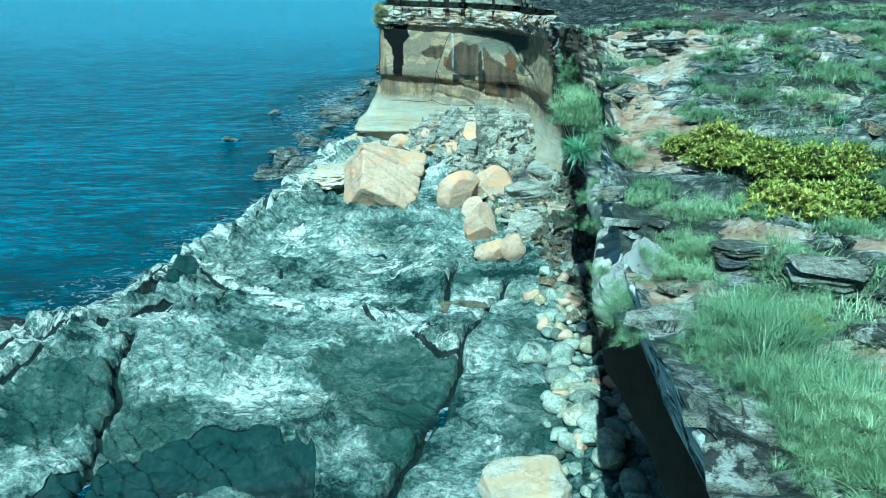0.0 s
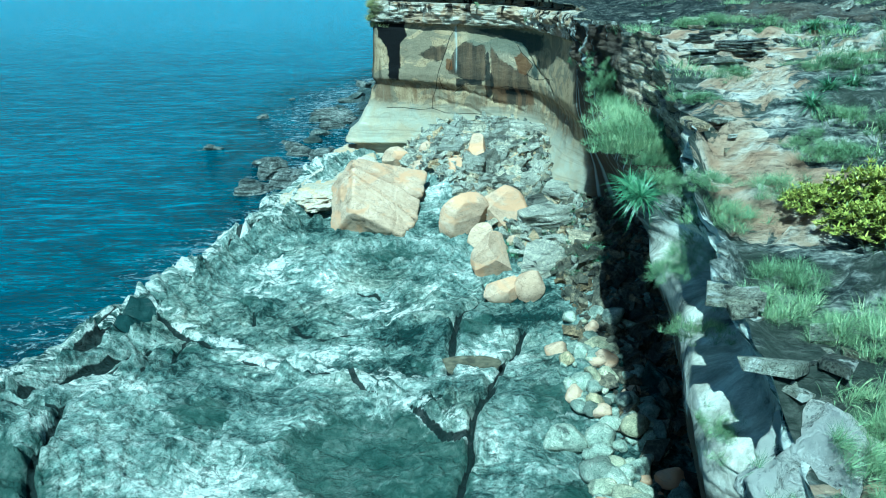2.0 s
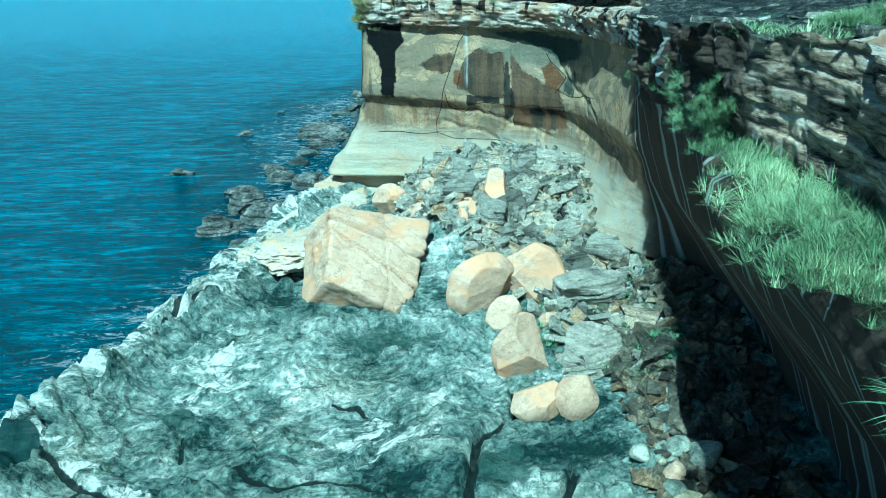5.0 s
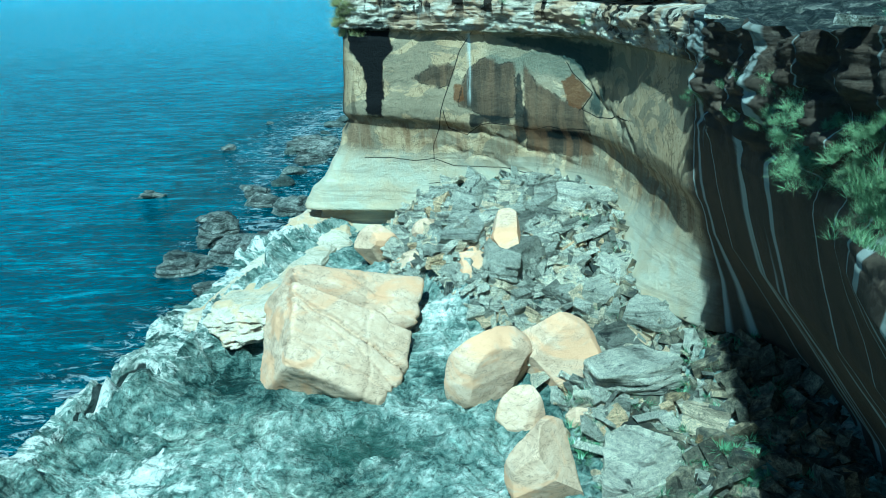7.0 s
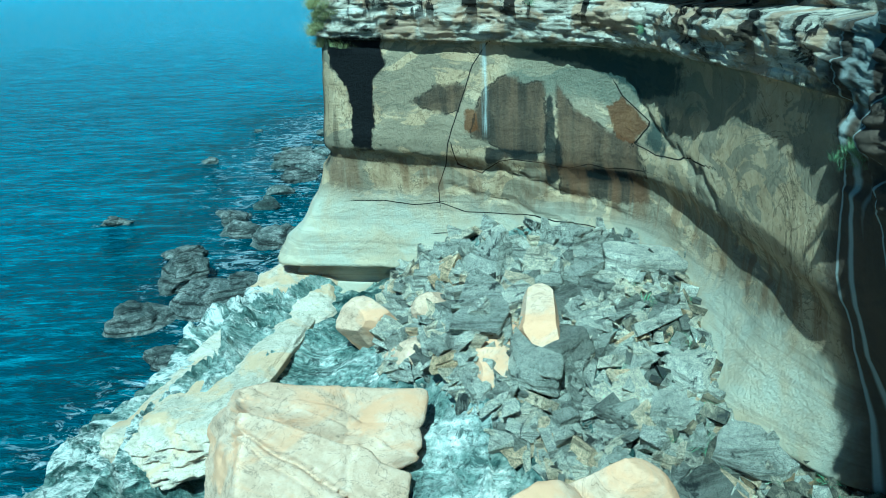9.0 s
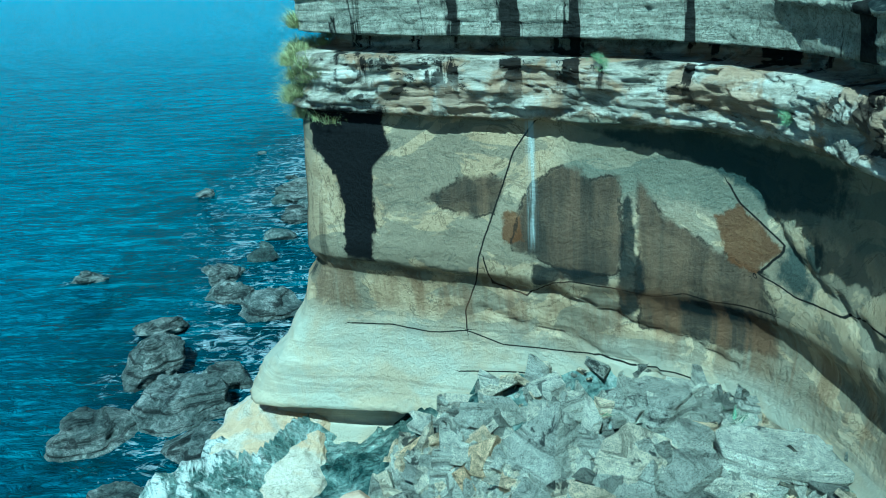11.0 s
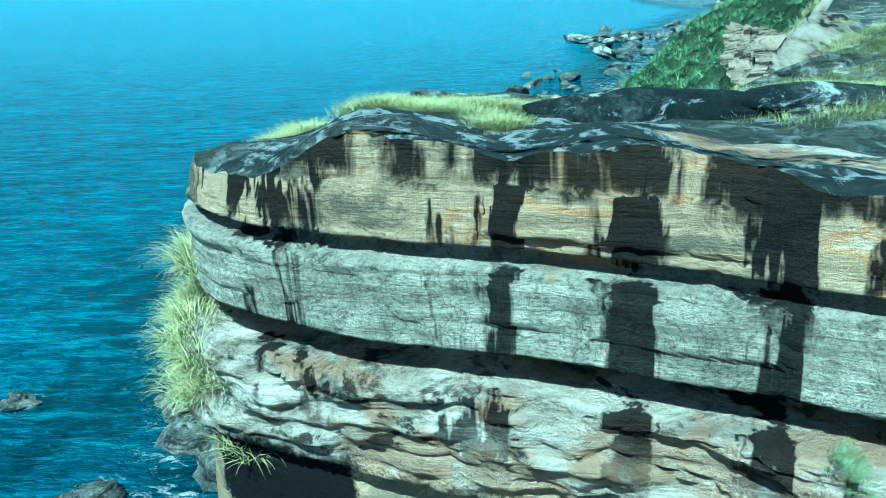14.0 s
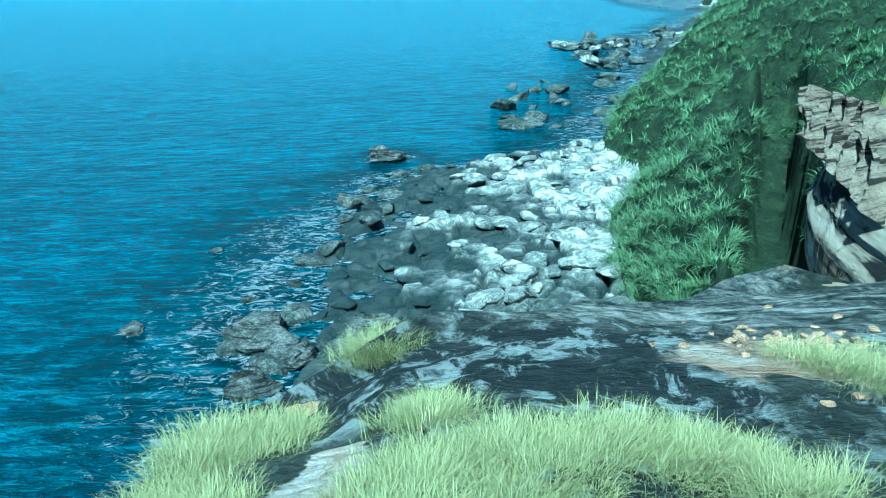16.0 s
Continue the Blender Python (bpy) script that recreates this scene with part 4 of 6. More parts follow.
front = (Yw.ravel() > 50) & (Yw.ravel() < 63) & (Xw.ravel() < 7)
fx, fz = Xw.ravel()[front], Zw.ravel()[front]
for name_, shapes_ in (("brown_stain", BROWN), ("rust_stain", RUST), ("damp_stain", OVERHANG_SHADE), ("black_stain", BLACK), ("joint_gap", None)):
    values = np.full(Xw.size, 2.0 if shapes_ is None else -2.0)
    values[front] = np.minimum(2.0, np.min([near_line(fx, fz, p) for p in JOINTS], axis=0)) if shapes_ is None else np.max([within(fx, fz, p) for p in shapes_], axis=0)
    cliff.data.attributes.new(name_, "FLOAT", "POINT").data.foreach_set("value", values.astype(np.float32))
for k in (0, 1, 2, 3, 4, 7):
    values = np.full(Xw.size, 2.0)
    values[front] = np.clip(side_of_line(fx, fz, JOINTS[k]), -2, 2)
    cliff.data.attributes.new("joint_side_%d" % k, "FLOAT", "POINT").data.foreach_set("value", values.astype(np.float32))
tagged(cliff, "layered tan sandstone sea cliff with dark water stains", "cliff", kind="structure")

# bare stone on top: x, y, half-widths
BARE = [(6.4, 20.2, 1.1, 2.3), (8.4, 29.4, 2.2, 2.8), (7.4, 24.0, 1.0, 1.4), (9.6, 12.6, 1.2, 0.5), (12.0, 21.0, 1.6, 0.5), (9.0, 9.6, 1.0, 0.5), (9.8, 31.6, 2.2, 1.0), (7.2, 12.9, 0.7, 0.35), (6.9, 13.6, 0.4, 0.6), (14.0, 39.5, 3.5, 1.6), (13.0, 27.2, 2.4, 0.7), (10.4, 27.4, 1.6, 0.6), (16.5, 36.5, 4.0, 0.8), (4.6, 11.0, 0.9, 0.9),
        (6.6, 6.6, 0.5, 1.3), (7.6, 8.2, 1.2, 0.8), (8.2, 19.6, 1.3, 0.3), (11.5, 24.8, 1.6, 0.3), (-3.25, 63.5, 0.3, 0.9), (0.5, 65.6, 0.9, 0.45), (2.0, 65.4, 1.6, 0.3), (1.6, 63.2, 1.0, 0.25), (3.6, 59.6, 1.8, 0.35), (1.4, 60.1, 1.0, 0.25)]


def bare_at(x, y):
    f = np.zeros(np.shape(x))
    for cx, cy, a, b in BARE:
        f = np.maximum(f, 1.25 - 0.75 * np.hypot((x - cx) / a, (y - cy) / b))
    return np.clip(f, 0, 1)


# the land on top, from the rim inwards
s_ = np.concatenate([np.linspace(0, 0.16, 120), np.linspace(0.17, 1, 45)])[None, :]
Xt = Xw[:, -1:] * (1 - s_) + 110.0 * s_
Yt = Yw[:, -1:] * (1 - s_) + (62 + 0.8 * (Yw[:, -1:] - 62)) * s_
inland = np.hypot(Xt - Xw[:, -1:], Yt - Yw[:, -1:])
fade = smooth(0, 0.5, inland)
step_ = fbm(Xt * 0.22, Yt * 0.3, 0, 4, 33) * 3.2
terrace = (np.floor(step_) + smooth(0.0, 0.25, step_ - np.floor(step_))) / 3.2
flakes = cellular(Xt * 1.1 + 0.5 * fbm(Xt * 0.6, Yt * 0.6, 0, 3, 34), Yt * 2.0, 35)
head_top = smooth(54, 58, Yt)
Zt = plateau(Xt, Yt) * fade + Zw[:, -1:] * (1 - fade) + fade * (0.1 * fbm(Xt * 0.7, Yt * 0.7, 0, 4, 31) + (1 - 0.8 * head_top) * ((0.55 * terrace - 0.1) * smooth(6, 15, Yt) + 0.13 * flakes[2] * smooth(0.03, 0.12, flakes[1] - flakes[0])))
top = grid_object("plateau_top", Xt, Yt, Zt, MAT_TOP, flip=True)
top.data.attributes.new("bare", "FLOAT", "POINT").data.foreach_set("value", bare_at(Xt, Yt).ravel().astype(np.float32))
tagged(top, "weathered rocky clifftop ground between patches of scrub", "ground", kind="structure")

# ---- the shore platform under the cliff ----
EDGE_Y = [5, 19, 31, 34, 40, 44, 48, 54, 58, 62, 66, 75, 84, 90, 100]
EDGE_X = [-24, -22, -20.8, -19.6, -18.1, -15.9, -13.5, -12.4, -11.4, -9.8, -8.8, -8.6, -9.5, -13, -14]
CRACKS = [[(3.4, 38.0), (2.4, 35.5), (1.6, 32.6), (0.9, 28.8), (0.2, 24.9), (-1.4, 19.8)], [(-11.9, 35.0), (-12.9, 32.6), (-13.8, 30.4), (-12.6, 24.6), (-11.8, 20.0), (-11.6, 17)],
          [(1.8, 42.3), (1.5, 41.2), (0.5, 39.4), (0.3, 36.9), (-0.5, 35.1), (-0.1, 33.6)]]
FINE_CRACKS = [[(-13.6, 38.7), (-11.8, 37.5), (-9.5, 35.9), (-7.5, 35.0), (-5.6, 33.7), (-4.3, 32.7), (-2.7, 31.0), (-0.1, 29.2), (0.9, 28.8)], [(-16.0, 33.0), (-15.8, 35.1), (-15.3, 37.4), (-15.5, 39.5)],
               [(-14.9, 39.3), (-14.5, 41.5), (-13.7, 43.8)], [(-14.1, 42.5), (-13.6, 44.4)], [(-14.3, 32.6), (-13.4, 34.2), (-12.4, 35.6)], [(-12.7, 33.1), (-11.6, 34.7), (-11.4, 36.9)], [(-16.6, 36), (-16.2, 40), (-15.6, 43.5)],
               [(-13.8, 30.4), (-15.6, 30.0), (-18.5, 29.2)], [(-17.5, 26.0), (-16.2, 29.0)], [(-7.2, 38.2), (-5.6, 37.4), (-3.2, 37.6), (-1.2, 36.4)], [(-4.6, 41.2), (-2.4, 40.4), (0.5, 39.4)], [(-10.2, 40.4), (-9.0, 39.6), (-8.8, 38.6)]]
SLOTS = [[(-16.4, 29.5), (-15.9, 33), (-15.3, 37), (-14.6, 40.5), (-13.6, 44.5), (-12.2, 49)], [(-17.4, 33), (-16.6, 38), (-15.4, 43), (-14.2, 46.5)], [(-15.2, 30.6), (-13.9, 34.0), (-12.9, 36.2)], [(-12.6, 41), (-12.0, 44.5), (-11.0, 48.5)], [(-19.5, 27.5), (-17.6, 30.5), (-16.4, 32.5)]]
WELT = FINE_CRACKS[0]


def cracks_at(x, y):
    """Closeness to the open joints, 0 to 1, and their depth."""
    xx, yy = x + 0.22 * fbm(x * 0.7, y * 0.7, 1, 3, 45), y + 0.15 * fbm(x * 0.8, y * 0.8, 4, 3, 46)
    near, deep = np.zeros(np.shape(x)), np.zeros(np.shape(x))
    for c in CRACKS:
        d = near_line(xx, yy, c)
        near, deep = np.maximum(near, 1 - smooth(0.05, 0.24, d)), np.maximum(deep, 0.55 * (1 - smooth(0.03, 0.34, d)))
    for c in FINE_CRACKS:
        d = near_line(xx, yy, c) + 0.1 * np.clip(fbm(x * 0.5, y * 0.5, 2, 2, 47), 0, 1)
        near, deep = np.maximum(near, 0.95 * (1 - smooth(0.02, 0.17, d))), np.maximum(deep, 0.2 * (1 - smooth(0.02, 0.24, d)))
    for c in SLOTS:
        d = near_line(xx, yy, c)
        near, deep = np.maximum(near, 1 - smooth(0.08, 0.26, d)), np.maximum(deep, 0.45 * (1 - smooth(0.08, 0.3, d)))
    return near, deep


def salt_at(x, y):
    """White crust along the seaward ledges, the welt and the ledge above the long joint."""
    edge = x - np.interp(y, EDGE_Y, EDGE_X)
    f = 0.55 * smooth(0.4, 1.6, edge) * (1 - smooth(3.0, 5.5, edge))
    f = np.maximum(f, 0.5 * (1 - smooth(0.2, 0.9, near_line(x, y - 0.4, WELT))))
    for cx, cy, a, b in ((-13.2, 32.5, 1.1, 2.6), (-3.0, 32.6, 3.2, 1.0), (-7.5, 26.5, 2.0, 2.4), (-5.0, 36.0, 3.0, 1.0), (-9.0, 43.0, 2.0, 3.0), (1.6, 36.0, 1.2, 2.2), (-3.0, 39.5, 2.6, 1.2)):
        f = np.maximum(f, 0.7 - 0.5 * np.hypot((x - cx) / a, (y - cy) / b))
    return np.clip(f, 0, 1)


HOLLOW = [(-5.4, 28.5), (-4.2, 29.7), (-2.4, 30.1), (-0.4, 29.1), (0.7, 28.3), (0.0, 25.2), (-1.3, 21.9), (-2.4, 23.5), (-3.8, 26.2)]
PIT_X, PIT_Y = [-16, -14, -11.6, -8.3, -6, -4.1, -3.4], [18.5, 20.0, 21.9, 23.8, 23.3, 21.6, 17]


def algae_at(x, y):
    """Dark green growth: a smooth hollow in the middle, and patches west of the long joint."""
    f = np.clip(0.62 + 0.9 * within(x, y, HOLLOW), 0, 1.3)
    for cx, cy, a, b in ((-14.6, 25.5, 2.4, 2.6), (-10.8, 24.0, 1.4, 1.8), (-11.2, 36.4, 1.2, 1.0), (-8.6, 30.0, 1.8, 1.2), (1.0, 38.0, 1.6, 1.6), (-3.4, 45.0, 3.2, 1.6), (-1.2, 34.2, 1.2, 1.2), (3.8, 31.2, 1.6, 2.6), (-9.2, 40.5, 1.6, 0.8), (4.2, 24.0, 1.8, 2.5)):
        f = np.maximum(f, 0.85 - 0.6 * np.hypot((x - cx) / a, (y - cy) / b))
    return np.clip(f + 0.36 * smooth(32, 24, y) + 0.1 * fbm(x * 0.3, y * 0.3, 0, 3, 87), 0, 1)


def wet_and_shade_at(x, y):
    """Painted shade and damp on the low near end, and an oval pool on the seaward terrace."""
    low = smooth(0.5, -0.4, y - np.interp(x, PIT_X, PIT_Y) + 0.5 * fbm(x * 0.5, y * 0.5, 0, 3, 88)) * smooth(-3.3, -3.9, x)
    low = low * (1 - smooth(1.3, 0.8, np.hypot((x + 6.9) / 1.4, (y - 19.4) / 0.95)))
    oval = smooth(1.25, 0.8, np.hypot((x + 14.4 - 0.3 * (y - 38.2)) / 0.95, (y - 38.3) / 0.95))
    return np.maximum(low * (x < 1.0), oval)


def platform(x, y):
    inside = x - np.interp(y, EDGE_Y, EDGE_X) + 0.9 * fbm(x * 0.2, y * 0.2, 0, 4, 41)
    base = np.interp(y, [5, 20, 30, 36, 43, 47, 52, 60, 70, 80, 90, 100], [0.4, 0.45, 0.45, 0.5, 1.3, 2.0, 2.8, 3.2, 1.6, 0.2, -0.7, -1.2])
    z = -3 + (base + 3) * smooth(-3.5, 3.2, inside)
    z = z + smooth(-1, 3, inside) * (0.3 * fbm(x * 0.15, y * 0.22, 0, 3, 42) + 0.16 * fbm(x * 0.45, y * 0.9, 0, 5, 43))
    # worn bedding: low steps that follow swirling lines
    swirl = fbm(x * 0.12, y * 0.12, 3, 3, 44) * 4 + x * 0.22 + y * 0.35
    z = z + 0.2 * (swirl - np.floor(swirl)) * smooth(0, 3, inside)
    # tilted beds step down along the seaward edge
    lip = inside * 0.5 + 0.35 * fbm(x * 0.1, y * 0.1, 7, 2, 48)
    part_ = lip - np.floor(lip)
    z = z + 1.1 * (smooth(0, 0.1, part_) - part_) * smooth(-0.5, 1, inside) * (1 - smooth(3.5, 7, inside))
    crest = np.interp(x, [-22, -14, -7, -5.4, -4.5, -2.3, -0.1, 4], [26, 27.0, 27.8, 28.3, 29.8, 30.6, 28.9, 26]) + 0.35 * fbm(x * 0.4, y * 0.4, 8, 3, 49)
    z = z + 0.45 * smooth(34.5, 31, y) * smooth(-0.6, 0.6, y - crest) * (1 - smooth(2, 5, x)) - 0.22 * smooth(0.3, -3.5, y - crest) * (1 - smooth(3, 6, x)) - 0.2 * smooth(22.5, 18.5, y)
    # a long welt beside the cross joint, small ribs and pits
    z = z + 0.22 * (1 - smooth(0.1, 0.75, near_line(x, y - 0.45, WELT)))
    ribs = fbm(x * 0.5 + 0.8 * fbm(x * 0.2, y * 0.2, 3, 2, 84), y * 1.0, 0, 5, 85, 0.55)
    z = z + (0.3 * ribs * ribs + 0.05 * fbm(x * 2.2, y * 3.0, 0, 3, 86)) * smooth(0, 2, inside)
    z = z - 0.55 * smooth(0.3, -0.7, y - np.interp(x, PIT_X, PIT_Y)) * smooth(-3.2, -4.0, x) * (1 - smooth(1.5, 1.0, np.hypot((x + 7.1) / 1.4, (y - 19.0) / 1.0)))
    z = z - 0.12 * smooth(-0.2, 0.25, within(x, y, HOLLOW))
    z = z - cracks_at(x, y)[1]
    # a tide pool and a slot
    z = z - 0.3 * (1 - smooth(0.7, 1.0, np.hypot((x - 0.85) / 1.3, (y - 34.9) / 1.05) + 0.15 * fbm(x, y, 0, 2, 81)))
    z = z - 0.9 * (1 - smooth(0.6, 1.0, np.hypot((x - 3.55) / 0.72, (y - 32.3) / 0.42)))
    # the heap of fallen rock against the cliff
    heap = smooth(43, 57, y) * smooth(-5.5, 0.5, x) * (1 - smooth(5, 11, x) * 0.75)
    z = z + heap * (2.75 + 0.5 * fbm(x * 0.6, y * 0.6, 0, 4, 46))
    # the gully beside the wall
    z = z - 0.7 * smooth(5.5, 8.5, x) * (1 - smooth(36, 46, y)) + 0.25 * smooth(4, 7, x) * np.abs(fbm(x * 1.2, y * 1.2, 5, 3, 47))
    z = z + 0.95 * smooth(5.5, 8, x) * smooth(36, 44, y) * (1 - smooth(50, 56, y))
    return z


xs = np.concatenate([np.arange(-27, -18, 0.2), np.arange(-18, 6, 0.08), np.arange(6, 13.01, 0.16)])
ys = np.concatenate([np.arange(6, 17.5, 0.25), np.arange(17.5, 46, 0.088), np.arange(46, 64, 0.16), np.arange(64, 100.1, 0.25)])
Xp, Yp = np.meshgrid(xs, ys, indexing="ij")
Zp = platform(Xp, Yp)
cells = (Zp[:-1, :-1] > SEA - 1.6)
slab = grid_object("rock_platform", Xp, Yp, Zp, MAT_SLAB, keep=cells)
slab_xy = np.empty(len(slab.data.vertices) * 3, np.float32)
slab.data.vertices.foreach_get("co", slab_xy)
slab_xy = slab_xy.reshape(-1, 3).astype(float)
for name_, values in (("crack", cracks_at(slab_xy[:, 0], slab_xy[:, 1])[0]), ("salt_crust", salt_at(slab_xy[:, 0], slab_xy[:, 1])), ("algae", algae_at(slab_xy[:, 0], slab_xy[:, 1])), ("wet", wet_and_shade_at(slab_xy[:, 0], slab_xy[:, 1]))):
    slab.data.attributes.new(name_, "FLOAT", "POINT").data.foreach_set("value", values.astype(np.float32))
tagged(slab, "grey-green wave-worn rock platform with long cracks", "rock platform", kind="structure")

# ---- the farther shore and its green hill ----
COAST_Y = [92, 97, 107, 121, 126, 143, 150, 153, 160, 172, 200, 226, 260, 300, 340, 420]
COAST_X = [-13, -14.5, -16.5, -15.7, -14, -11, 4, 10, 13, 14, 22, 29, 34, 44, 60, 90]
FOOT_X = [5, 5, 6, 8, 8.5, 11, 12, 12.5, 14, 17, 27, 36, 46, 56, 72, 100]


def farshore(x, y):
    inside = x - np.interp(y, COAST_Y, COAST_X) + 1.6 * fbm(x * 0.12, y * 0.12, 0, 4, 51)
    d1, d2, v = cellular(x * 0.24 + 0.4 * fbm(x * 0.2, y * 0.2, 1, 2, 52), y * 0.2, 53)
    blocks = (0.4 * v + 0.45) * smooth(0.02, 0.1, d2 - d1) - 0.3 + 0.12 * fbm(x * 0.5, y * 0.9, 0, 4, 57)
    e1, e2, v2 = cellular(x * 0.62 + 0.3 * fbm(x * 0.5, y * 0.5, 1, 2, 60) + 0.25 * y, y * 0.5, 59)
    blocks = blocks + 0.22 * v2 * smooth(0.02, 0.12, e2 - e1) - 0.16 * (1 - smooth(0.02, 0.1, e2 - e1))
    z = -2.5 + (2.3 + 0.9 * smooth(3, 15, inside) + blocks * 1.3) * smooth(-6, 4, inside)
    up = x - np.interp(y, COAST_Y, FOOT_X) + 2.0 * fbm(x * 0.07, y * 0.07, 2, 4, 54)
    z = z + smooth(1, 5, up) * 0.9 * np.abs(fbm(x * 0.3, y * 0.3, 0, 3, 56)) + np.clip(up, 0, 400) * 0.62 * (1 - 0.35 * smooth(10, 60, up)) + smooth(0, 3, up) * (2.0 + 1.2 * fbm(x * 0.14, y * 0.14, 0, 4, 55))
    slot = np.abs(x - (6.2 + 0.347 * (y - 81.4)) + 0.5 * fbm(x * 0.4, y * 0.4, 0, 3, 58))
    z = z - np.clip(z - 1.0, 0, 60) * smooth(2.4, 1.2, slot) * smooth(140, 125, y)
    return z


xs = np.concatenate([np.arange(-30, -22, 0.4), np.arange(-22, 12, 0.2), np.arange(12, 30, 0.4), np.arange(30, 170, 2.0)])
ys = np.concatenate([np.arange(90, 94, 0.4), np.arange(94, 156, 0.22), np.arange(156, 160, 0.4), np.arange(160, 240, 0.8), np.arange(240, 460, 3.0)])
Xf, Yf = np.meshgrid(xs, ys, indexing="ij")
Zf = farshore(Xf, Yf)
rise = Xf - np.interp(Yf, COAST_Y, FOOT_X) + 2.0 * fbm(Xf * 0.07, Yf * 0.07, 2, 4, 54)
wood = rise[:-1, :-1] > 0.3
far = grid_object("far_shore", Xf, Yf, Zf, MAT_SHORE, keep=(Zf[:-1, :-1] > SEA - 1.6) & ~wood)
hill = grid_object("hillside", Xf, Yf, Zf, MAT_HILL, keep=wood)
tagged(hill, "earth slope darkened as shade under dense green coastal scrub", "hillside", kind="structure")
tagged(far, "pale rock flats at the foot of a green coastal hill", "shore", kind="structure")


# ---- the sea ----
xs = np.concatenate([np.linspace(-4900, -200, 15), np.linspace(-180, -50, 27), np.arange(-49, 24, 0.6), np.linspace(25, 160, 30), np.linspace(200, 4900, 15)])
ys = np.concatenate([np.linspace(-3000, -200, 15), np.linspace(-180, 8, 30), np.arange(9, 160, 0.6), np.linspace(161, 500, 170), np.linspace(540, 4900, 25)])
Xs, Ys = np.meshgrid(xs, ys, indexing="ij")
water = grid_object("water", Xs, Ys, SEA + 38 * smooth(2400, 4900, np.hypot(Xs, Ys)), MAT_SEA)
shore_x = np.where(Ys < 96, np.interp(Ys, EDGE_Y, EDGE_X), np.interp(Ys, COAST_Y, COAST_X))
offshore = shore_x - Xs + 3.0 * fbm(Xs * 0.1, Ys * 0.1, 0, 4, 61)
close = np.clip(1 - offshore / 19, 0, 1)
for rx, ry, rr in SEA_ROCKS:
    close = np.maximum(close, np.clip(1.1 - np.hypot(Xs - rx, Ys - ry) / (rr * 3.2), 0, 0.9))
layer = water.data.attributes.new("near_shore", "FLOAT", "POINT")
layer.data.foreach_set("value", close.ravel().astype(np.float32))
tagged(water, "teal sea with small wind ripples", "sea", kind="structure")

# ---- rocks ----
def rock_mesh(name, seed, mat, size=(1, 1, 1), blocky=0.6, detail=4, rough=0.12, planes=9):
    """An angular boulder: a ball pressed towards a cut block, with chips and fine relief."""
    bm = bmesh.new()
    bmesh.ops.create_icosphere(bm, subdivisions=detail, radius=1.0)
    r = np.random.default_rng(seed)
    P = np.array([v.co for v in bm.verts])
    for _ in range(planes):
        n = r.normal(size=3)
        n /= np.linalg.norm(n)
        lim = r.uniform(0.55, 0.85) if planes > 8 else r.uniform(0.38, 0.75)
        over = np.clip(P @ n - lim, 0, None)
        P -= over[:, None] * n * (0.55 + 0.45 * blocky)
    o = r.uniform(0, 50, 3)
    Q = P * 1.3 + o
    P *= (1 + rough * fbm(Q[:, 0], Q[:, 1], Q[:, 2], 4, seed))[:, None]
    P *= np.array(size)
    for v, c in zip(bm.verts, P):
        v.co = c
    me = bpy.data.meshes.new(name)
    bm.to_mesh(me)
    bm.free()
    me.materials.append(mat)
    me.polygons.foreach_set("use_smooth", np.ones(len(me.polygons), bool))
    return me


def boulder(name, place, size, turn, seed, mat, label, category="boulder", blocky=0.7, group="", detail=4, rough=0.12, planes=9):
    ob = new(name, rock_mesh(name, seed, mat, size, blocky, detail, rough, planes))
    ob.matrix_world = pose(*place, *turn)
    return tagged(ob, label, category, group)


def pool_material():
    m, t, bsdf = material("pool_water")
    t.links.new(ramp(t, noise_of(t, coords(t), 1.5, 5), [(0.4, (0.06, 0.058, 0.04)), (0.6, (0.16, 0.14, 0.09))]), bsdf.inputs["Base Color"])
    bsdf.inputs["Roughness"].default_value = 0.08
    return m


MAT_POOL = pool_material()


def mass(name, parts, mat, smooth_shade=False):
    """One mesh out of many (vertices, faces) pieces."""
    V, F, k = [], [], 0
    for v, f in parts:
        V.append(v)
        F.extend([[a + k for a in q] for q in f])
        k += len(v)
    return mesh_from(name, np.vstack(V), F, mat, smooth_shade)


import itertools
from mathutils.bvhtree import BVHTree
bvh = {}
for ob_ in (cliff, top, slab, far, hill):
    me_ = ob_.data
    co = np.empty(len(me_.vertices) * 3)
    me_.vertices.foreach_get("co", co)
    bvh[ob_.name] = BVHTree.FromPolygons(co.reshape(-1, 3).tolist(), [p.vertices[:] for p in me_.polygons])


def land(x, y, *names, start=60.0):
    """The highest of the named sheets at x, y."""
    best = None
    for n in names or tuple(bvh):
        hit = bvh[n].ray_cast(Vector((x, y, start)), Vector((0, 0, -1)))[0]
        if hit is not None and (best is None or hit.z > best):
            best = hit.z
    return SEA if best is None else best


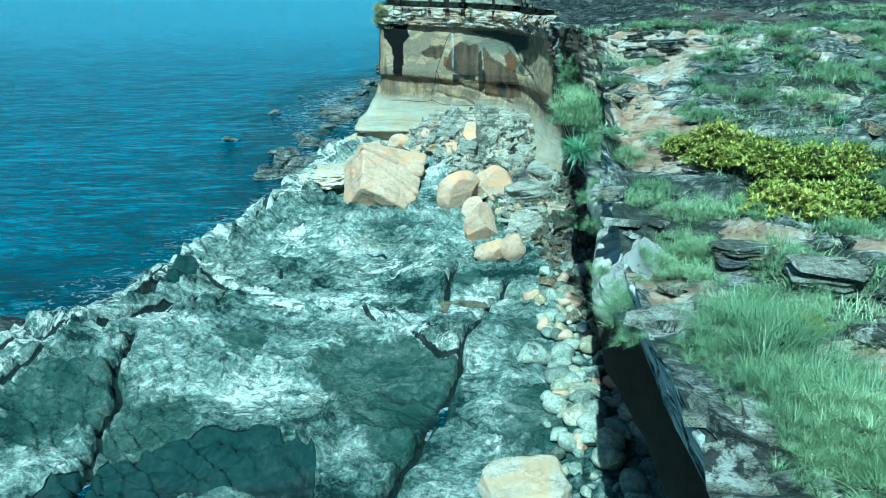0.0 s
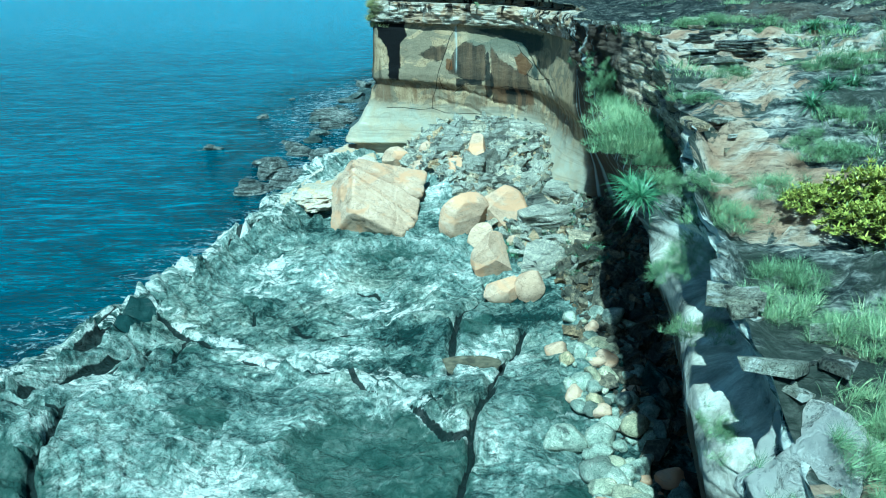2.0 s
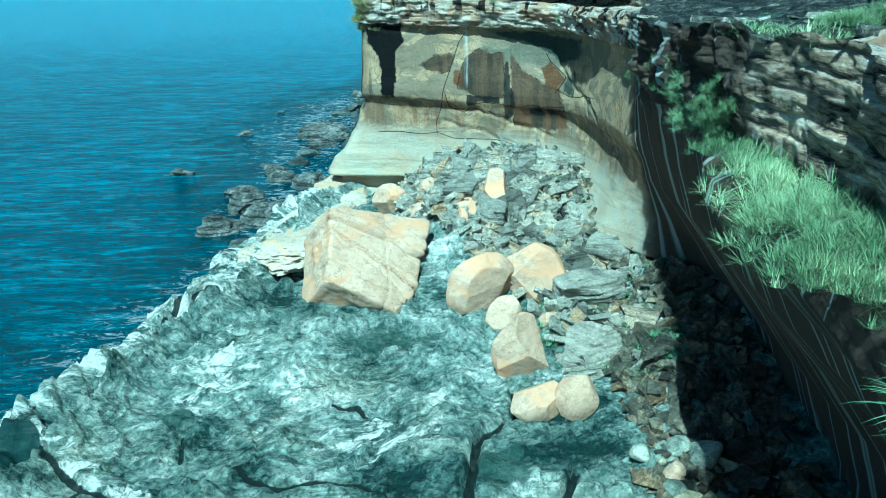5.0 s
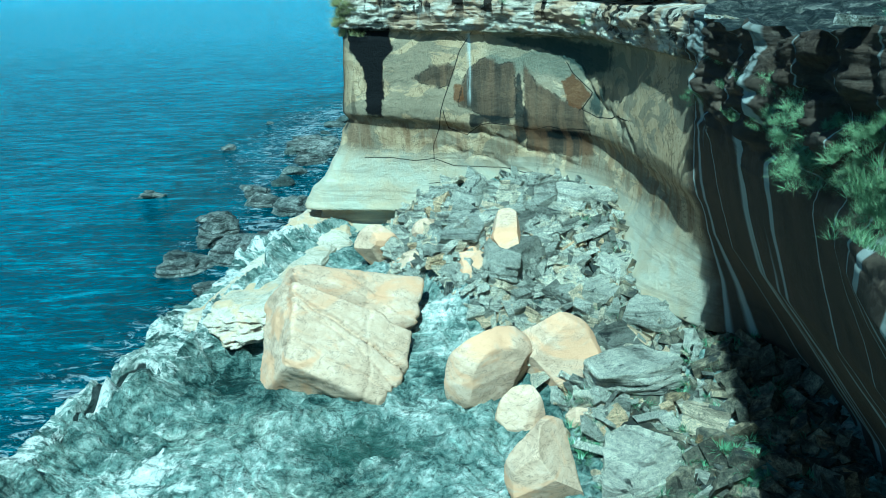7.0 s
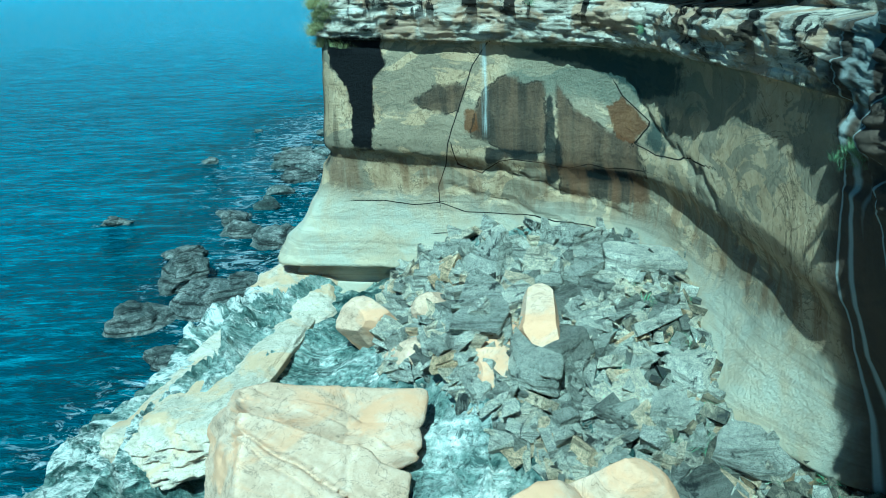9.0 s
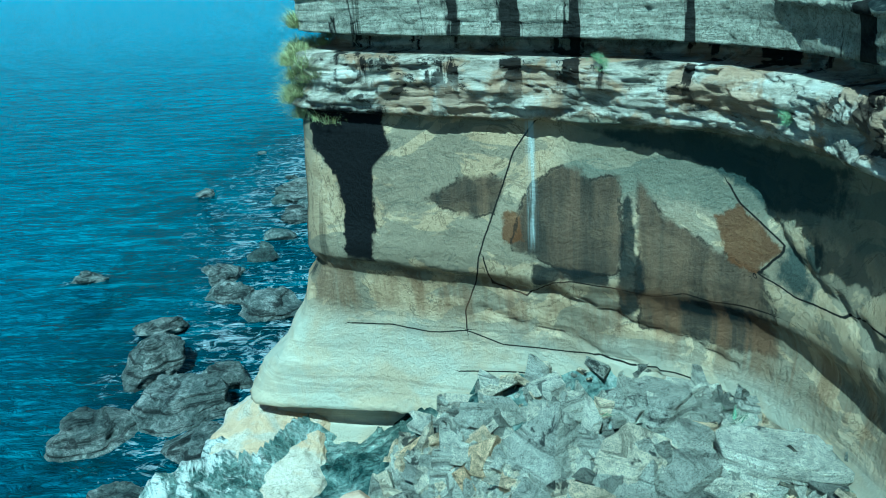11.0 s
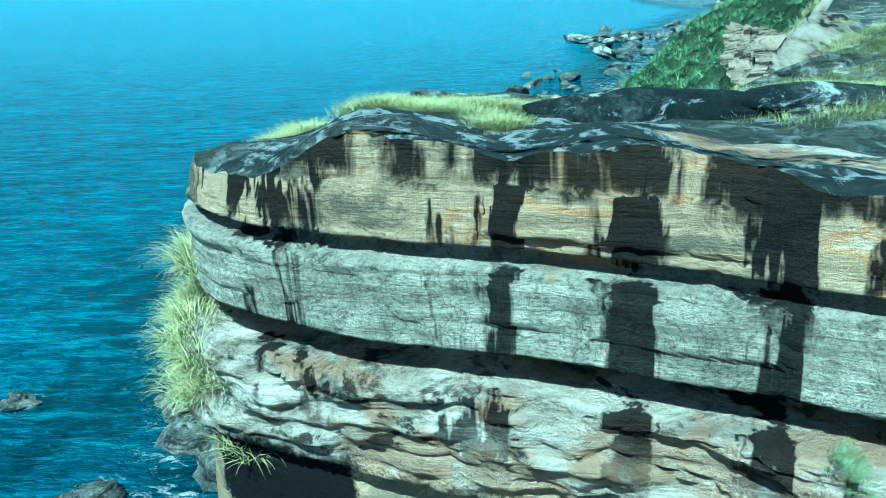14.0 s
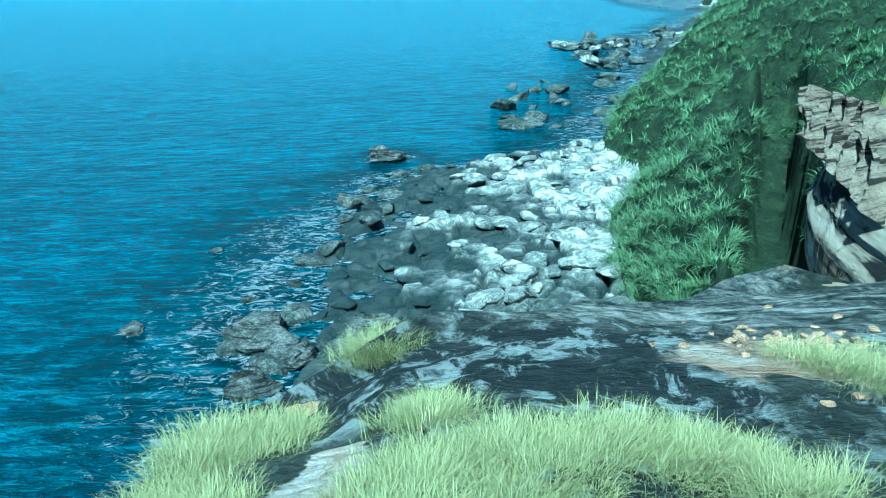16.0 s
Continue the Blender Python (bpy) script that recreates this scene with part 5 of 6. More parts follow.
# ---- the great fallen block and the boulders beside it ----
def block_mesh(name, half, seed, mat, power=7.0, grooves=(), rough=0.05, detail=5, cuts=()):
    """A squared block with rounded arrises, bedding grooves across it and chipped edges."""
    bm = bmesh.new()
    bmesh.ops.create_cube(bm, size=2.0)
    bmesh.ops.subdivide_edges(bm, edges=bm.edges, cuts=2 ** detail, use_grid_fill=True)
    P = np.array([v.co for v in bm.verts])
    P /= (np.sum(np.abs(P) ** power, axis=1) ** (1 / power))[:, None]
    for a, b, c, lim in cuts:
        n_ = np.array([a, b, c]) / math.sqrt(a * a + b * b + c * c)
        P -= np.clip(P @ n_ - lim, 0, None)[:, None] * n_ * 0.96
    N = P / np.linalg.norm(P, axis=1, keepdims=True)
    Q = P * 1.1 + seed
    push = rough * 1.6 * fbm(Q[:, 0], Q[:, 1], Q[:, 2], 3, seed) + rough * 0.5 * fbm(Q[:, 0] * 5, Q[:, 1] * 5, Q[:, 2] * 9, 4, seed + 1)
    for a, b, c, at, wide, deep in grooves:
        d = a * P[:, 0] + b * P[:, 1] + c * P[:, 2] + 0.06 * vnoise(P[:, 0] * 3, P[:, 1] * 3, P[:, 2] * 3, seed + 2) - at
        push = push - 1.5 * deep * np.exp(-(d / wide) ** 2) * smooth(-0.2, -0.8, P[:, 1]) + deep * 0.3 * smooth(0, wide * 3, d) * (1 - smooth(wide * 3, wide * 8, d))
    P = (P + N * push[:, None]) * np.array(half)
    for v, c in zip(bm.verts, P):
        v.co = c
    me = bpy.data.meshes.new(name)
    bm.to_mesh(me)
    bm.free()
    me.materials.append(mat)
    me.polygons.foreach_set("use_smooth", np.ones(len(me.polygons), bool))
    return me


big = new("fallen_block", block_mesh("fallen_block", (2.05, 1.6, 2.02), 3, MAT_YELLOW, 22.0,
          [(0.2, 0, 1, 0.42, 0.035, 0.19), (0.2, 0, 1, 0.55, 0.025, 0.05), (0.34, 0, 1, -0.1, 0.025, 0.1), (0.42, 0, 1, -0.3, 0.022, 0.04), (1, 0, 0.2, 0.24, 0.018, 0.014), (0.1, 0, 1, -0.7, 0.022, 0.04), (0.15, 0, 1, 0.72, 0.02, 0.03)],
          rough=0.03, detail=6, cuts=[(0.75, -0.6, -0.5, 1.45), (-0.6, -0.3, 0.8, 1.45), (-0.8, -0.5, -0.5, 1.48), (-0.2, -0.8, -0.7, 1.4)]))
co_ = np.empty(len(big.data.vertices) * 3, np.float32)
big.data.vertices.foreach_get("co", co_)
co_ = co_.reshape(-1, 3)
co_[:, 0] *= 1 + 0.055 * co_[:, 2]
co_[:, 2] *= 1.05 + 0.1 * co_[:, 0]
big.data.vertices.foreach_set("co", co_.ravel())
along_, up_ = Vector((0.866, 0.245, -0.437)), Vector((0.08, 0.78, 0.62))
up_ = (up_ - along_ * up_.dot(along_)).normalized()
into = up_.cross(along_)
big.matrix_world = Matrix.Translation(Vector((-3.6, 48.05, 4.2)) + 1.5 * into) @ Matrix((along_, into, up_)).transposed().to_4x4()
tagged(big, "huge pale yellow sandstone block tilted on the rock platform", "boulder")

YELLOW = [(0.75, 47.2, 2.9, 1.45, 1.1, 1.55, 10, -12, 20), (2.65, 47.5, 3.1, 1.45, 1.0, 1.5, -12, 20, -25), (1.55, 45.8, 2.1, 0.7, 0.55, 1.05, 6, 12, 0),
          (2.1, 43.2, 2.0, 1.15, 0.95, 1.3, -20, 10, 40), (2.45, 41.0, 1.25, 0.9, 0.7, 0.75, 0, -18, 10), (3.75, 41.0, 1.3, 0.75, 0.65, 0.85, 10, 20, 30),
          (2.4, 45.2, 1.9, 0.6, 0.5, 0.5, 30, 0, 60), (3.3, 45.6, 2.0, 0.5, 0.45, 0.5, 0, 30, 10), (0.25, 52.4, 5.15, 0.75, 2.1, 0.6, 20, 8, -4), (1.45, 52.2, 5.75, 0.6, 1.3, 0.55, 26, -12, -10),
          (-3.5, 55.6, 4.4, 1.0, 0.9, 0.85, 0, 15, 35), (-1.9, 53.4, 4.5, 1.05, 0.7, 0.5, 8, 4, 15), (-1.4, 54.6, 5.2, 0.75, 0.6, 0.55, 20, 10, 50)]
for i, (x, y, z, a, b, c, rx, ry, rz) in enumerate(YELLOW):
    boulder("sandstone_boulder", (x, y, z), (1.08 * a, 1.08 * b, 1.08 * c), (rx, ry, rz), 20 + i, MAT_YELLOW, "pale yellow fallen sandstone boulder with sharp broken faces", group="yellow boulders below the cliff", blocky=1.0, detail=6, rough=0.05, planes=11)
for x, y, z, half, turn, seed in ((-7.7, 55.4, 2.95, (1.75, 5.0, 0.85), (0, -2, -7), 12), (-6.9, 60.4, 3.2, (1.7, 2.6, 0.8), (3, 4, 2), 14), (-8.9, 52.3, 2.7, (1.0, 1.7, 0.75), (-4, -10, -24), 15)):
    ob = new("sandstone_shelf", block_mesh("sandstone_shelf", half, seed, MAT_SHELF, 7.0, (), rough=0.08, detail=6, cuts=[(-0.7, -0.3, 0.6, 1.25), (-0.4, -0.8, 0.3, 1.25), (-0.6, 0.6, 0.6, 1.3)]))
    ob.matrix_world = pose(x, y, z, *turn)
    tagged(ob, "pale sandstone shelf sloping from the cliff foot to the sea", "rock shelf", "sandstone shelves above the water")
boulder("pale_slab", (5.15, 7.9, 9.1), (0.6, 1.1, 0.55), (-8, -24, -10), 72, MAT_PALE, "smooth white rock slab below the plateau's edge", "rock slab", blocky=1.0, detail=5)
boulder("rim_boulder", (4.75, 12.5, 10.1), (1.0, 1.0, 0.9), (6, 10, 20), 75, MAT_CRUSTED, "bulging white-crusted rock at the plateau's edge", blocky=0.8, detail=6, rough=0.2)
for x, y, z, a, b, c, turn in ((-2.1, 65.9, 15.25, 0.75, 0.5, 0.36, -10), (-1.0, 66.3, 15.35, 0.9, 0.45, 0.3, 15), (0.7, 62.3, 16.1, 1.7, 0.6, 0.32, -6), (2.9, 61.9, 16.1, 1.5, 0.6, 0.3, -12)):
    boulder("dark_hump", (x, y, z), (a, b, c), (3, 2, turn), int(900 + x * 31), MAT_HUMP, "low rounded rock hump black with growth and lichen", "rock", 0.5, "dark humps on the headland", 5, 0.12)
near_slab = new("near_slab", block_mesh("near_slab", (1.35, 1.0, 0.45), 31, MAT_SHELF, 9.0, [(0.6, 1, 0, 0.2, 0.02, 0.06)], rough=0.05, cuts=[(-0.8, 0.7, 0, 1.05), (0.7, -0.6, 0, 1.1)]))
near_slab.matrix_world = pose(2.9, 19.3, 0.75, 6, 4, 14)
tagged(near_slab, "broad pale flat-topped boulder on the platform", "boulder")
boulder("gully_slab", (7.9, 32.6, 0.2), (0.95, 2.6, 0.9), (4, -20, -8), 71, MAT_SLAB, "smooth grey-green slab leaning into the gully", "rock slab", blocky=0.9, detail=5)
pool_ring = 48
ang = np.arange(pool_ring) / pool_ring * 6.2832
pool = new("tide_pool", mesh_from("tide_pool", np.vstack([[0, 0, 0], np.stack([(1.25 + 0.14 * np.sin(3 * ang)) * np.cos(ang), (1.0 + 0.1 * np.cos(2 * ang)) * np.sin(ang), ang * 0], -1)]), [[0, i + 1, (i + 1) % pool_ring + 1] for i in range(pool_ring)], MAT_POOL))
pool.matrix_world = pose(0.85, 34.9, float(platform(np.array([0.85]), np.array([34.9]))[0]) + 0.07)
tagged(pool, "shallow brown tide pool in the rock platform", "pool", kind="structure")

# ---- rubble on the heap ----
BOX_V = np.array(list(itertools.product((-1.0, 1.0), repeat=3)))
BOX_F = [[0, 1, 3, 2], [4, 6, 7, 5], [0, 4, 5, 1], [2, 3, 7, 6], [0, 2, 6, 4], [1, 5, 7, 3]]


def chip(r, half):
    """A small angular slab broken out of a bed: vertices about the origin."""
    P = BOX_V * (1 - 0.3 * r.uniform(size=(8, 3)))
    P[:, 0] += r.normal() * 0.25 * P[:, 1]
    P[:, 1] *= 1 - r.uniform(0, 0.5) * (P[:, 0] > 0)
    return P * half


def turned(P, r, tilt=0.5):
    m = np.array(Euler((r.normal() * tilt, r.normal() * tilt, r.uniform(0, 6.28))).to_matrix())
    return P @ m.T


def rubble(name, count, seed, inside, size, flat, mat, label, tilt=0.5):
    r = np.random.default_rng(seed)
    parts, made = [], 0
    while made < count:
        x, y = r.uniform(-8, 11), r.uniform(18, 62)
        if r.uniform() > inside(x, y):
            continue
        k = size[0] + (size[1] - size[0]) * r.uniform() ** 2.5
        P = turned(chip(r, np.array([k, k * r.uniform(0.3, 0.8), k * r.uniform(*flat)])), r, tilt)
        parts.append((P + np.array([x, y, land(x, y, "rock_platform") + 0.25 * k]), BOX_F))
        made += 1
    return tagged(new(name, mass(name, parts, mat)), label, "rubble", kind="stuff")


def heap_zone(x, y):
    left = float(np.interp(y, [43, 46, 49, 53, 58], [3.2, 2.6, 0.6, -3.2, -4.0]))
    return float(smooth(42, 45, y) * smooth(left, left + 1.2, x) * (1 - smooth(5.5, 7.5, x)) * (1 - smooth(57.5, 59.5, y)))


def gully_zone(x, y):
    return float(smooth(4.5, 6.5, x + 0.08 * (y - 40)) * (1 - smooth(9.5, 10.5, x)) * smooth(24, 40, y) * (1 - smooth(54, 56, y)))


rubble("scree", 5200, 101, heap_zone, (0.08, 0.62), (0.1, 0.35), MAT_RUBBLE, "heap of broken grey layered stone below the cliff", 0.75)
rubble("gully_scree", 2200, 102, gully_zone, (0.08, 0.6), (0.2, 0.6), MAT_BROWN, "brown stones filling the gully, its shade put into their colour", 0.5)

r_ = np.random.default_rng(17)
def slab_block(seed, half, mat):
    """A broken slab with flat faces and thin beds along its edges."""
    q = np.random.default_rng(seed)
    cuts = [(*q.normal(size=2), 0.15 * q.normal(), q.uniform(0.6, 0.95)) for _ in range(5)]
    return block_mesh("rubble_block", half, seed, mat, 20.0, [(0, 0, 1, q.uniform(-0.7, 0.7), 0.05, 0.05) for _ in range(3)], 0.05, 4, cuts)


shapes = [slab_block(200 + i, (1, 0.75, 0.42), MAT_RUBBLE) for i in range(8)]
n_ = 0
while n_ < 90:
    x, y = r_.uniform(-3.5, 7), r_.uniform(43, 58)
    if r_.uniform() > heap_zone(x, y):
        continue
    k = 0.32 + 0.75 * r_.uniform() ** 1.5
    ob = new("rubble_block", shapes[n_ % 8])
    ob.matrix_world = pose(x, y, land(x, y, "rock_platform") + 0.2 * k, r_.normal() * 25, r_.normal() * 25, r_.uniform(0, 360)) @ Matrix.Scale(k, 4)
    tagged(ob, "angular grey layered stone block lying on the scree", "stone", "stone blocks on the scree")
    n_ += 1
for x, y, z, k, turn in ((4.9, 46.2, 3.3, 1.15, (0, -10, 20)), (4.4, 43.5, 1.9, 1.3, (10, -20, 10)), (4.6, 55.0, 6.3, 1.1, (0, 8, 0)), (2.2, 55.4, 6.2, 0.9, (20, 10, 60))):
    ob = new("rubble_block", slab_block(int(x * 10), (k, k * 0.8, k * 0.4), MAT_RUBBLE))
    ob.matrix_world = pose(x, y, z, *turn)
    tagged(ob, "large grey layered stone slab on the scree", "stone", "stone blocks on the scree")

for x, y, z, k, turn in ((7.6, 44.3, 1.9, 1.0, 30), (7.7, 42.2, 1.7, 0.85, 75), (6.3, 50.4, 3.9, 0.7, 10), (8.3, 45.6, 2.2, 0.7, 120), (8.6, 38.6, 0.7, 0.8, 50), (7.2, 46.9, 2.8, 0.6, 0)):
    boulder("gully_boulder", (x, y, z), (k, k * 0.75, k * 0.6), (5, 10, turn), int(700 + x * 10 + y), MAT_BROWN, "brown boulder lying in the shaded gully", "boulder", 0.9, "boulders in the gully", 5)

# ---- broken blocks along the rim and flakes on the plateau ----
cob_orange = [rock_mesh("loose_stone", 540 + i, MAT_ORANGE, (1, 0.7, 0.35), 1.0, 3, 0.12) for i in range(3)]
r_ = np.random.default_rng(41)
def plate_stack(seed, wide):
    """A thing: thin weathered beds of rock lying on one another, each with its own outline."""
    r = np.random.default_rng(seed)
    root = new("bedded_outcrop")
    z, many = 0.0, int(r.integers(5, 8))
    for k in range(many):
        thick = r.uniform(0.035, 0.1)
        half = (wide * r.uniform(0.75, 1.0) * (1 - 0.05 * k), wide * r.uniform(0.5, 0.75) * (1 - 0.05 * k), thick * 0.56)
        plate = new("plate", block_mesh("plate", half, seed * 13 + k, MAT_FLAKY if r.uniform() < 0.25 else MAT_LEDGE, 14.0, (), 0.09, 4, cuts=[(*r.normal(size=2), 0.0, r.uniform(0.55, 0.9)) for _ in range(6)]))
        plate.matrix_local = pose(r.normal() * 0.1 * wide, r.normal() * 0.08 * wide, z + thick * 0.5, r.normal() * 2, r.normal() * 2, r.uniform(-25, 25))
        plate.parent = root
        z += thick
    return tagged(root, "weathered thin-bedded rock outcrop on the plateau's edge", "outcrop", "bedded outcrops on the plateau")


stacks = [plate_stack(500 + i, 0.75) for i in range(5)]
STACK_AT = [(6.5, 12.1, 1.25), (7.6, 11.0, 1.3), (6.2, 9.7, 0.9), (7.1, 11.6, 1.0)]
for i in range(26):
    yy = r_.uniform(21, 34)
    c = int(np.argmin(np.abs(rim[:, 1] - yy) + 50 * (rim[:, 0] < 2)))
    STACK_AT.append((Xw[c, -1] + r_.uniform(0.9, 2.8), Yw[c, -1], r_.uniform(0.4, 1.0)))
for i, (px, py, k) in reversed(list(enumerate(STACK_AT))):
    m_ = pose(px, py, land(px, py, "plateau_top", "cliff_wall") - 0.12 * k, r_.normal() * 4, r_.normal() * 4, r_.uniform(-40, 40)) @ Matrix.Scale(k, 4)
    if i < 5:
        stacks[i].matrix_world = m_
    else:
        copy_thing(stacks[i % 5], m_)
parts = []
for _ in range(900):
    x, y = 4.2 + 16 * r_.uniform() ** 1.6, r_.uniform(4, 46)
    if vnoise(x * 0.5, y * 0.5, 0, 83) < -0.25:
        continue
    k = 0.1 + 0.4 * r_.uniform() ** 2.5
    P = turned(chip(r_, np.array([k, k * r_.uniform(0.5, 0.9), k * r_.uniform(0.12, 0.3)])), r_, 0.16)
    parts.append((P + np.array([x, y, land(x, y, "plateau_top") + 0.05 * k]), BOX_F))
tagged(new("plateau_flakes", mass("plateau_flakes", parts, MAT_LEDGE)), "loose weathered flakes of rock on the plateau", "rubble", kind="stuff")

for i in range(80):
    x, y = r_.normal(0.7, 0.45), r_.normal(66.0, 0.35)
    k = r_.uniform(0.03, 0.085)
    ob = new("loose_stone", cob_orange[i % 3])
    ob.matrix_world = pose(x, y, land(x, y, "plateau_top", "cliff_wall") + 0.1 * k, r_.normal() * 12, r_.normal() * 12, r_.uniform(0, 360)) @ Matrix.Scale(k, 4)
    tagged(ob, "flat orange-brown stone lying on the headland", "stone", "orange stones on the headland")


OUTCROP = [(7.0, 83.5, 15.8), (7.2, 77.5, 16.0), (6.3, 80.5, 14.5), (4.7, 73.0, 14.3)]


def outcrop(name, corners, thick, mat):
    """A tilted wall of rock between four corners, stepped by beds that slant across it."""
    A_, B_, C_, D_ = [np.array(c, float) for c in corners]
    u, v = np.meshgrid(np.linspace(0, 1, 150), np.linspace(0, 1, 70), indexing="ij")
    P = (A_ * (1 - u[..., None]) + B_ * u[..., None]) * (1 - v[..., None]) + (C_ * (1 - u[..., None]) + D_ * u[..., None]) * v[..., None]
    n_ = np.cross(B_ - A_, C_ - A_)
    n_ /= np.linalg.norm(n_)
    n_ = n_ if n_ @ np.array([-0.6, -0.7, 0.3]) > 0 else -n_
    s = u * 11 + v * 2.2 + 0.35 * fbm(u * 5, v * 3, 0, 3, 91)
    d = 0.28 * (s - np.floor(s)) + 0.3 * vnoise(np.floor(s) * 3.3, v * 3, 0, 92) + 0.08 * fbm(u * 30, v * 12, 0, 3, 93)
    edge = np.minimum(np.minimum(u, 1 - u) * 6, np.minimum(v, 1 - v) * 5)
    P = P + n_ * (d - thick * (1 - smooth(0, 0.5, edge)))[..., None]
    return grid_object(name, P[..., 0], P[..., 1], P[..., 2], mat)


bank = outcrop("strata_outcrop", OUTCROP, 2.5, MAT_BANDED)
tagged(bank, "pale tan rock wall with slanting dark beds", "rock outcrop", kind="structure")

# ---- cobbles beside the gully ----
cob = [rock_mesh("cobble", 300 + i, (MAT_YELLOW if i == 4 else MAT_COBBLE), (1, 0.6 + 0.05 * i, 0.5 + 0.03 * i), 0.3 + 0.08 * i, 3, 0.1) for i in range(9)]
n_ = 0
while n_ < 290:
    y = r_.uniform(17.5, 38.5)
    x = r_.uniform(*((3.9, 7.5) if y < 25 else (4.5, 7.4) if y < 34 else (5.2, 7.6)))
    k = 0.16 + 0.5 * r_.uniform() ** 2.0
    if y < 31 and x < 4.6 and r_.uniform() < 0.5:
        continue
    ob = new("cobble", cob[n_ % 9])
    ob.matrix_world = pose(x, y, land(x, y, "rock_platform") + 0.38 * k, r_.normal() * 15, r_.normal() * 15, r_.uniform(0, 360)) @ Matrix.Scale(k, 4)
    tagged(ob, "rounded pale cobble lying on the rock platform", "cobble", "cobbles beside the gully")
    n_ += 1
for x, y, k in ((4.5, 36.0, 0.62), (5.4, 35.4, 0.45), (5.9, 36.8, 0.55), (6.6, 36.4, 0.6), (5.8, 33.9, 0.55), (4.0, 28.6, 0.95), (5.6, 29.4, 0.5), (6.4, 29.0, 0.55), (3.3, 19.0, 1.2), (4.9, 27.0, 0.7)):
    ob = new("cobble", cob[int(x * 7) % 9])
    ob.matrix_world = pose(x, y, land(x, y, "rock_platform") + 0.3 * k, 5, 8, x * 90) @ Matrix.Scale(k, 4)
    tagged(ob, "large rounded cobble lying on the rock platform", "cobble", "cobbles beside the gully")

# ---- rocks in the sea ----
for i, (x, y, k) in enumerate(SEA_ROCKS):
    boulder("sea_rock", (x, y, SEA + 0.1 * k), (k, k * 1.15, k * (0.75 if i < 3 else 0.5)), (i * 7 % 20 - 4, i * 11 % 24 - 18, i * 47), 400 + i, MAT_BANKED, "dark wet rock standing in shallow water", "rock", 1.0, "rocks in the sea", 5, 0.26)
r_ = np.random.default_rng(23)
sea_shapes = [rock_mesh("sea_rock", 430 + i, MAT_SEAROCK, (1, 0.7, 0.4), 1.0, 4, 0.12) for i in range(5)]
for i in range(46):
    if i < 7:
        y = r_.uniform(66, 100)
        x = np.interp(y, EDGE_Y, EDGE_X) - r_.uniform(0.0, 4.0)
    elif i < 26:
        y = r_.uniform(100, 150)
        x = np.interp(y, COAST_Y, COAST_X) - r_.uniform(-4, 1.5)
    else:
        y = r_.uniform(165, 215)
        x = r_.normal(4 + (y - 165) * 0.2, 5)
    k = r_.uniform(0.5, 1.6) * (1 if y < 160 else 1.9)
    ob = new("sea_rock", sea_shapes[i % 5])
    ob.matrix_world = pose(x, y, max(SEA, land(x, y, "far_shore", "rock_platform")) + 0.1 * k, r_.normal() * 10, r_.normal() * 10, r_.uniform(0, 360)) @ Matrix.Scale(k, 4)
    tagged(ob, "dark wet rock standing in shallow water", "rock", "rocks in the sea")

spit = [rock_mesh("spit_rock", 480 + i, (MAT_SEAROCK, MAT_SEAROCK, MAT_SHORE)[i % 3], (1, 0.6, 0.38), 1.0, 4, 0.3) for i in range(5)]
for i in range(60):
    f = r_.uniform()
    x, y = 20 + 40 * f + r_.normal() * 4, 232 + 70 * f + r_.normal() * 12
    if i % 3 == 0:
        x, y = 26 + r_.normal() * 6, 282 + r_.normal() * 4
    k = r_.uniform(1.2, 4.2)
    ob = new("spit_rock", spit[i % 5])
    ob.matrix_world = pose(x, y, SEA + 0.25 * k, r_.normal() * 12, r_.normal() * 12, r_.uniform(0, 360)) @ Matrix.Scale(k, 4)
    tagged(ob, "jagged rock on a distant low spit", "rock", "rocks of the distant spit")

# ---- slabs on the far flats ----
pale = [rock_mesh("shore_slab", 460 + i, MAT_SHORE, (1, 0.7, 0.34), 1.0, 4, 0.08) for i in range(6)]
for i in range(130):
    y = r_.uniform(98, 150)
    f = r_.uniform() ** 0.7
    x = np.interp(y, COAST_Y, COAST_X) * (1 - f) + np.interp(y, COAST_Y, FOOT_X) * f
    k = r_.uniform(0.5, 2.1) * (0.5 + 0.6 * f)
    ob = new("shore_slab", pale[i % 6])
    ob.matrix_world = pose(x, y, land(x, y, "far_shore") + 0.12 * k, r_.normal() * 8, r_.normal() * 8, r_.uniform(0, 360)) @ Matrix.Scale(k, 4)
    tagged(ob, "pale weathered rock slab lying on the shore flats", "rock slab", "slabs on the far flats")


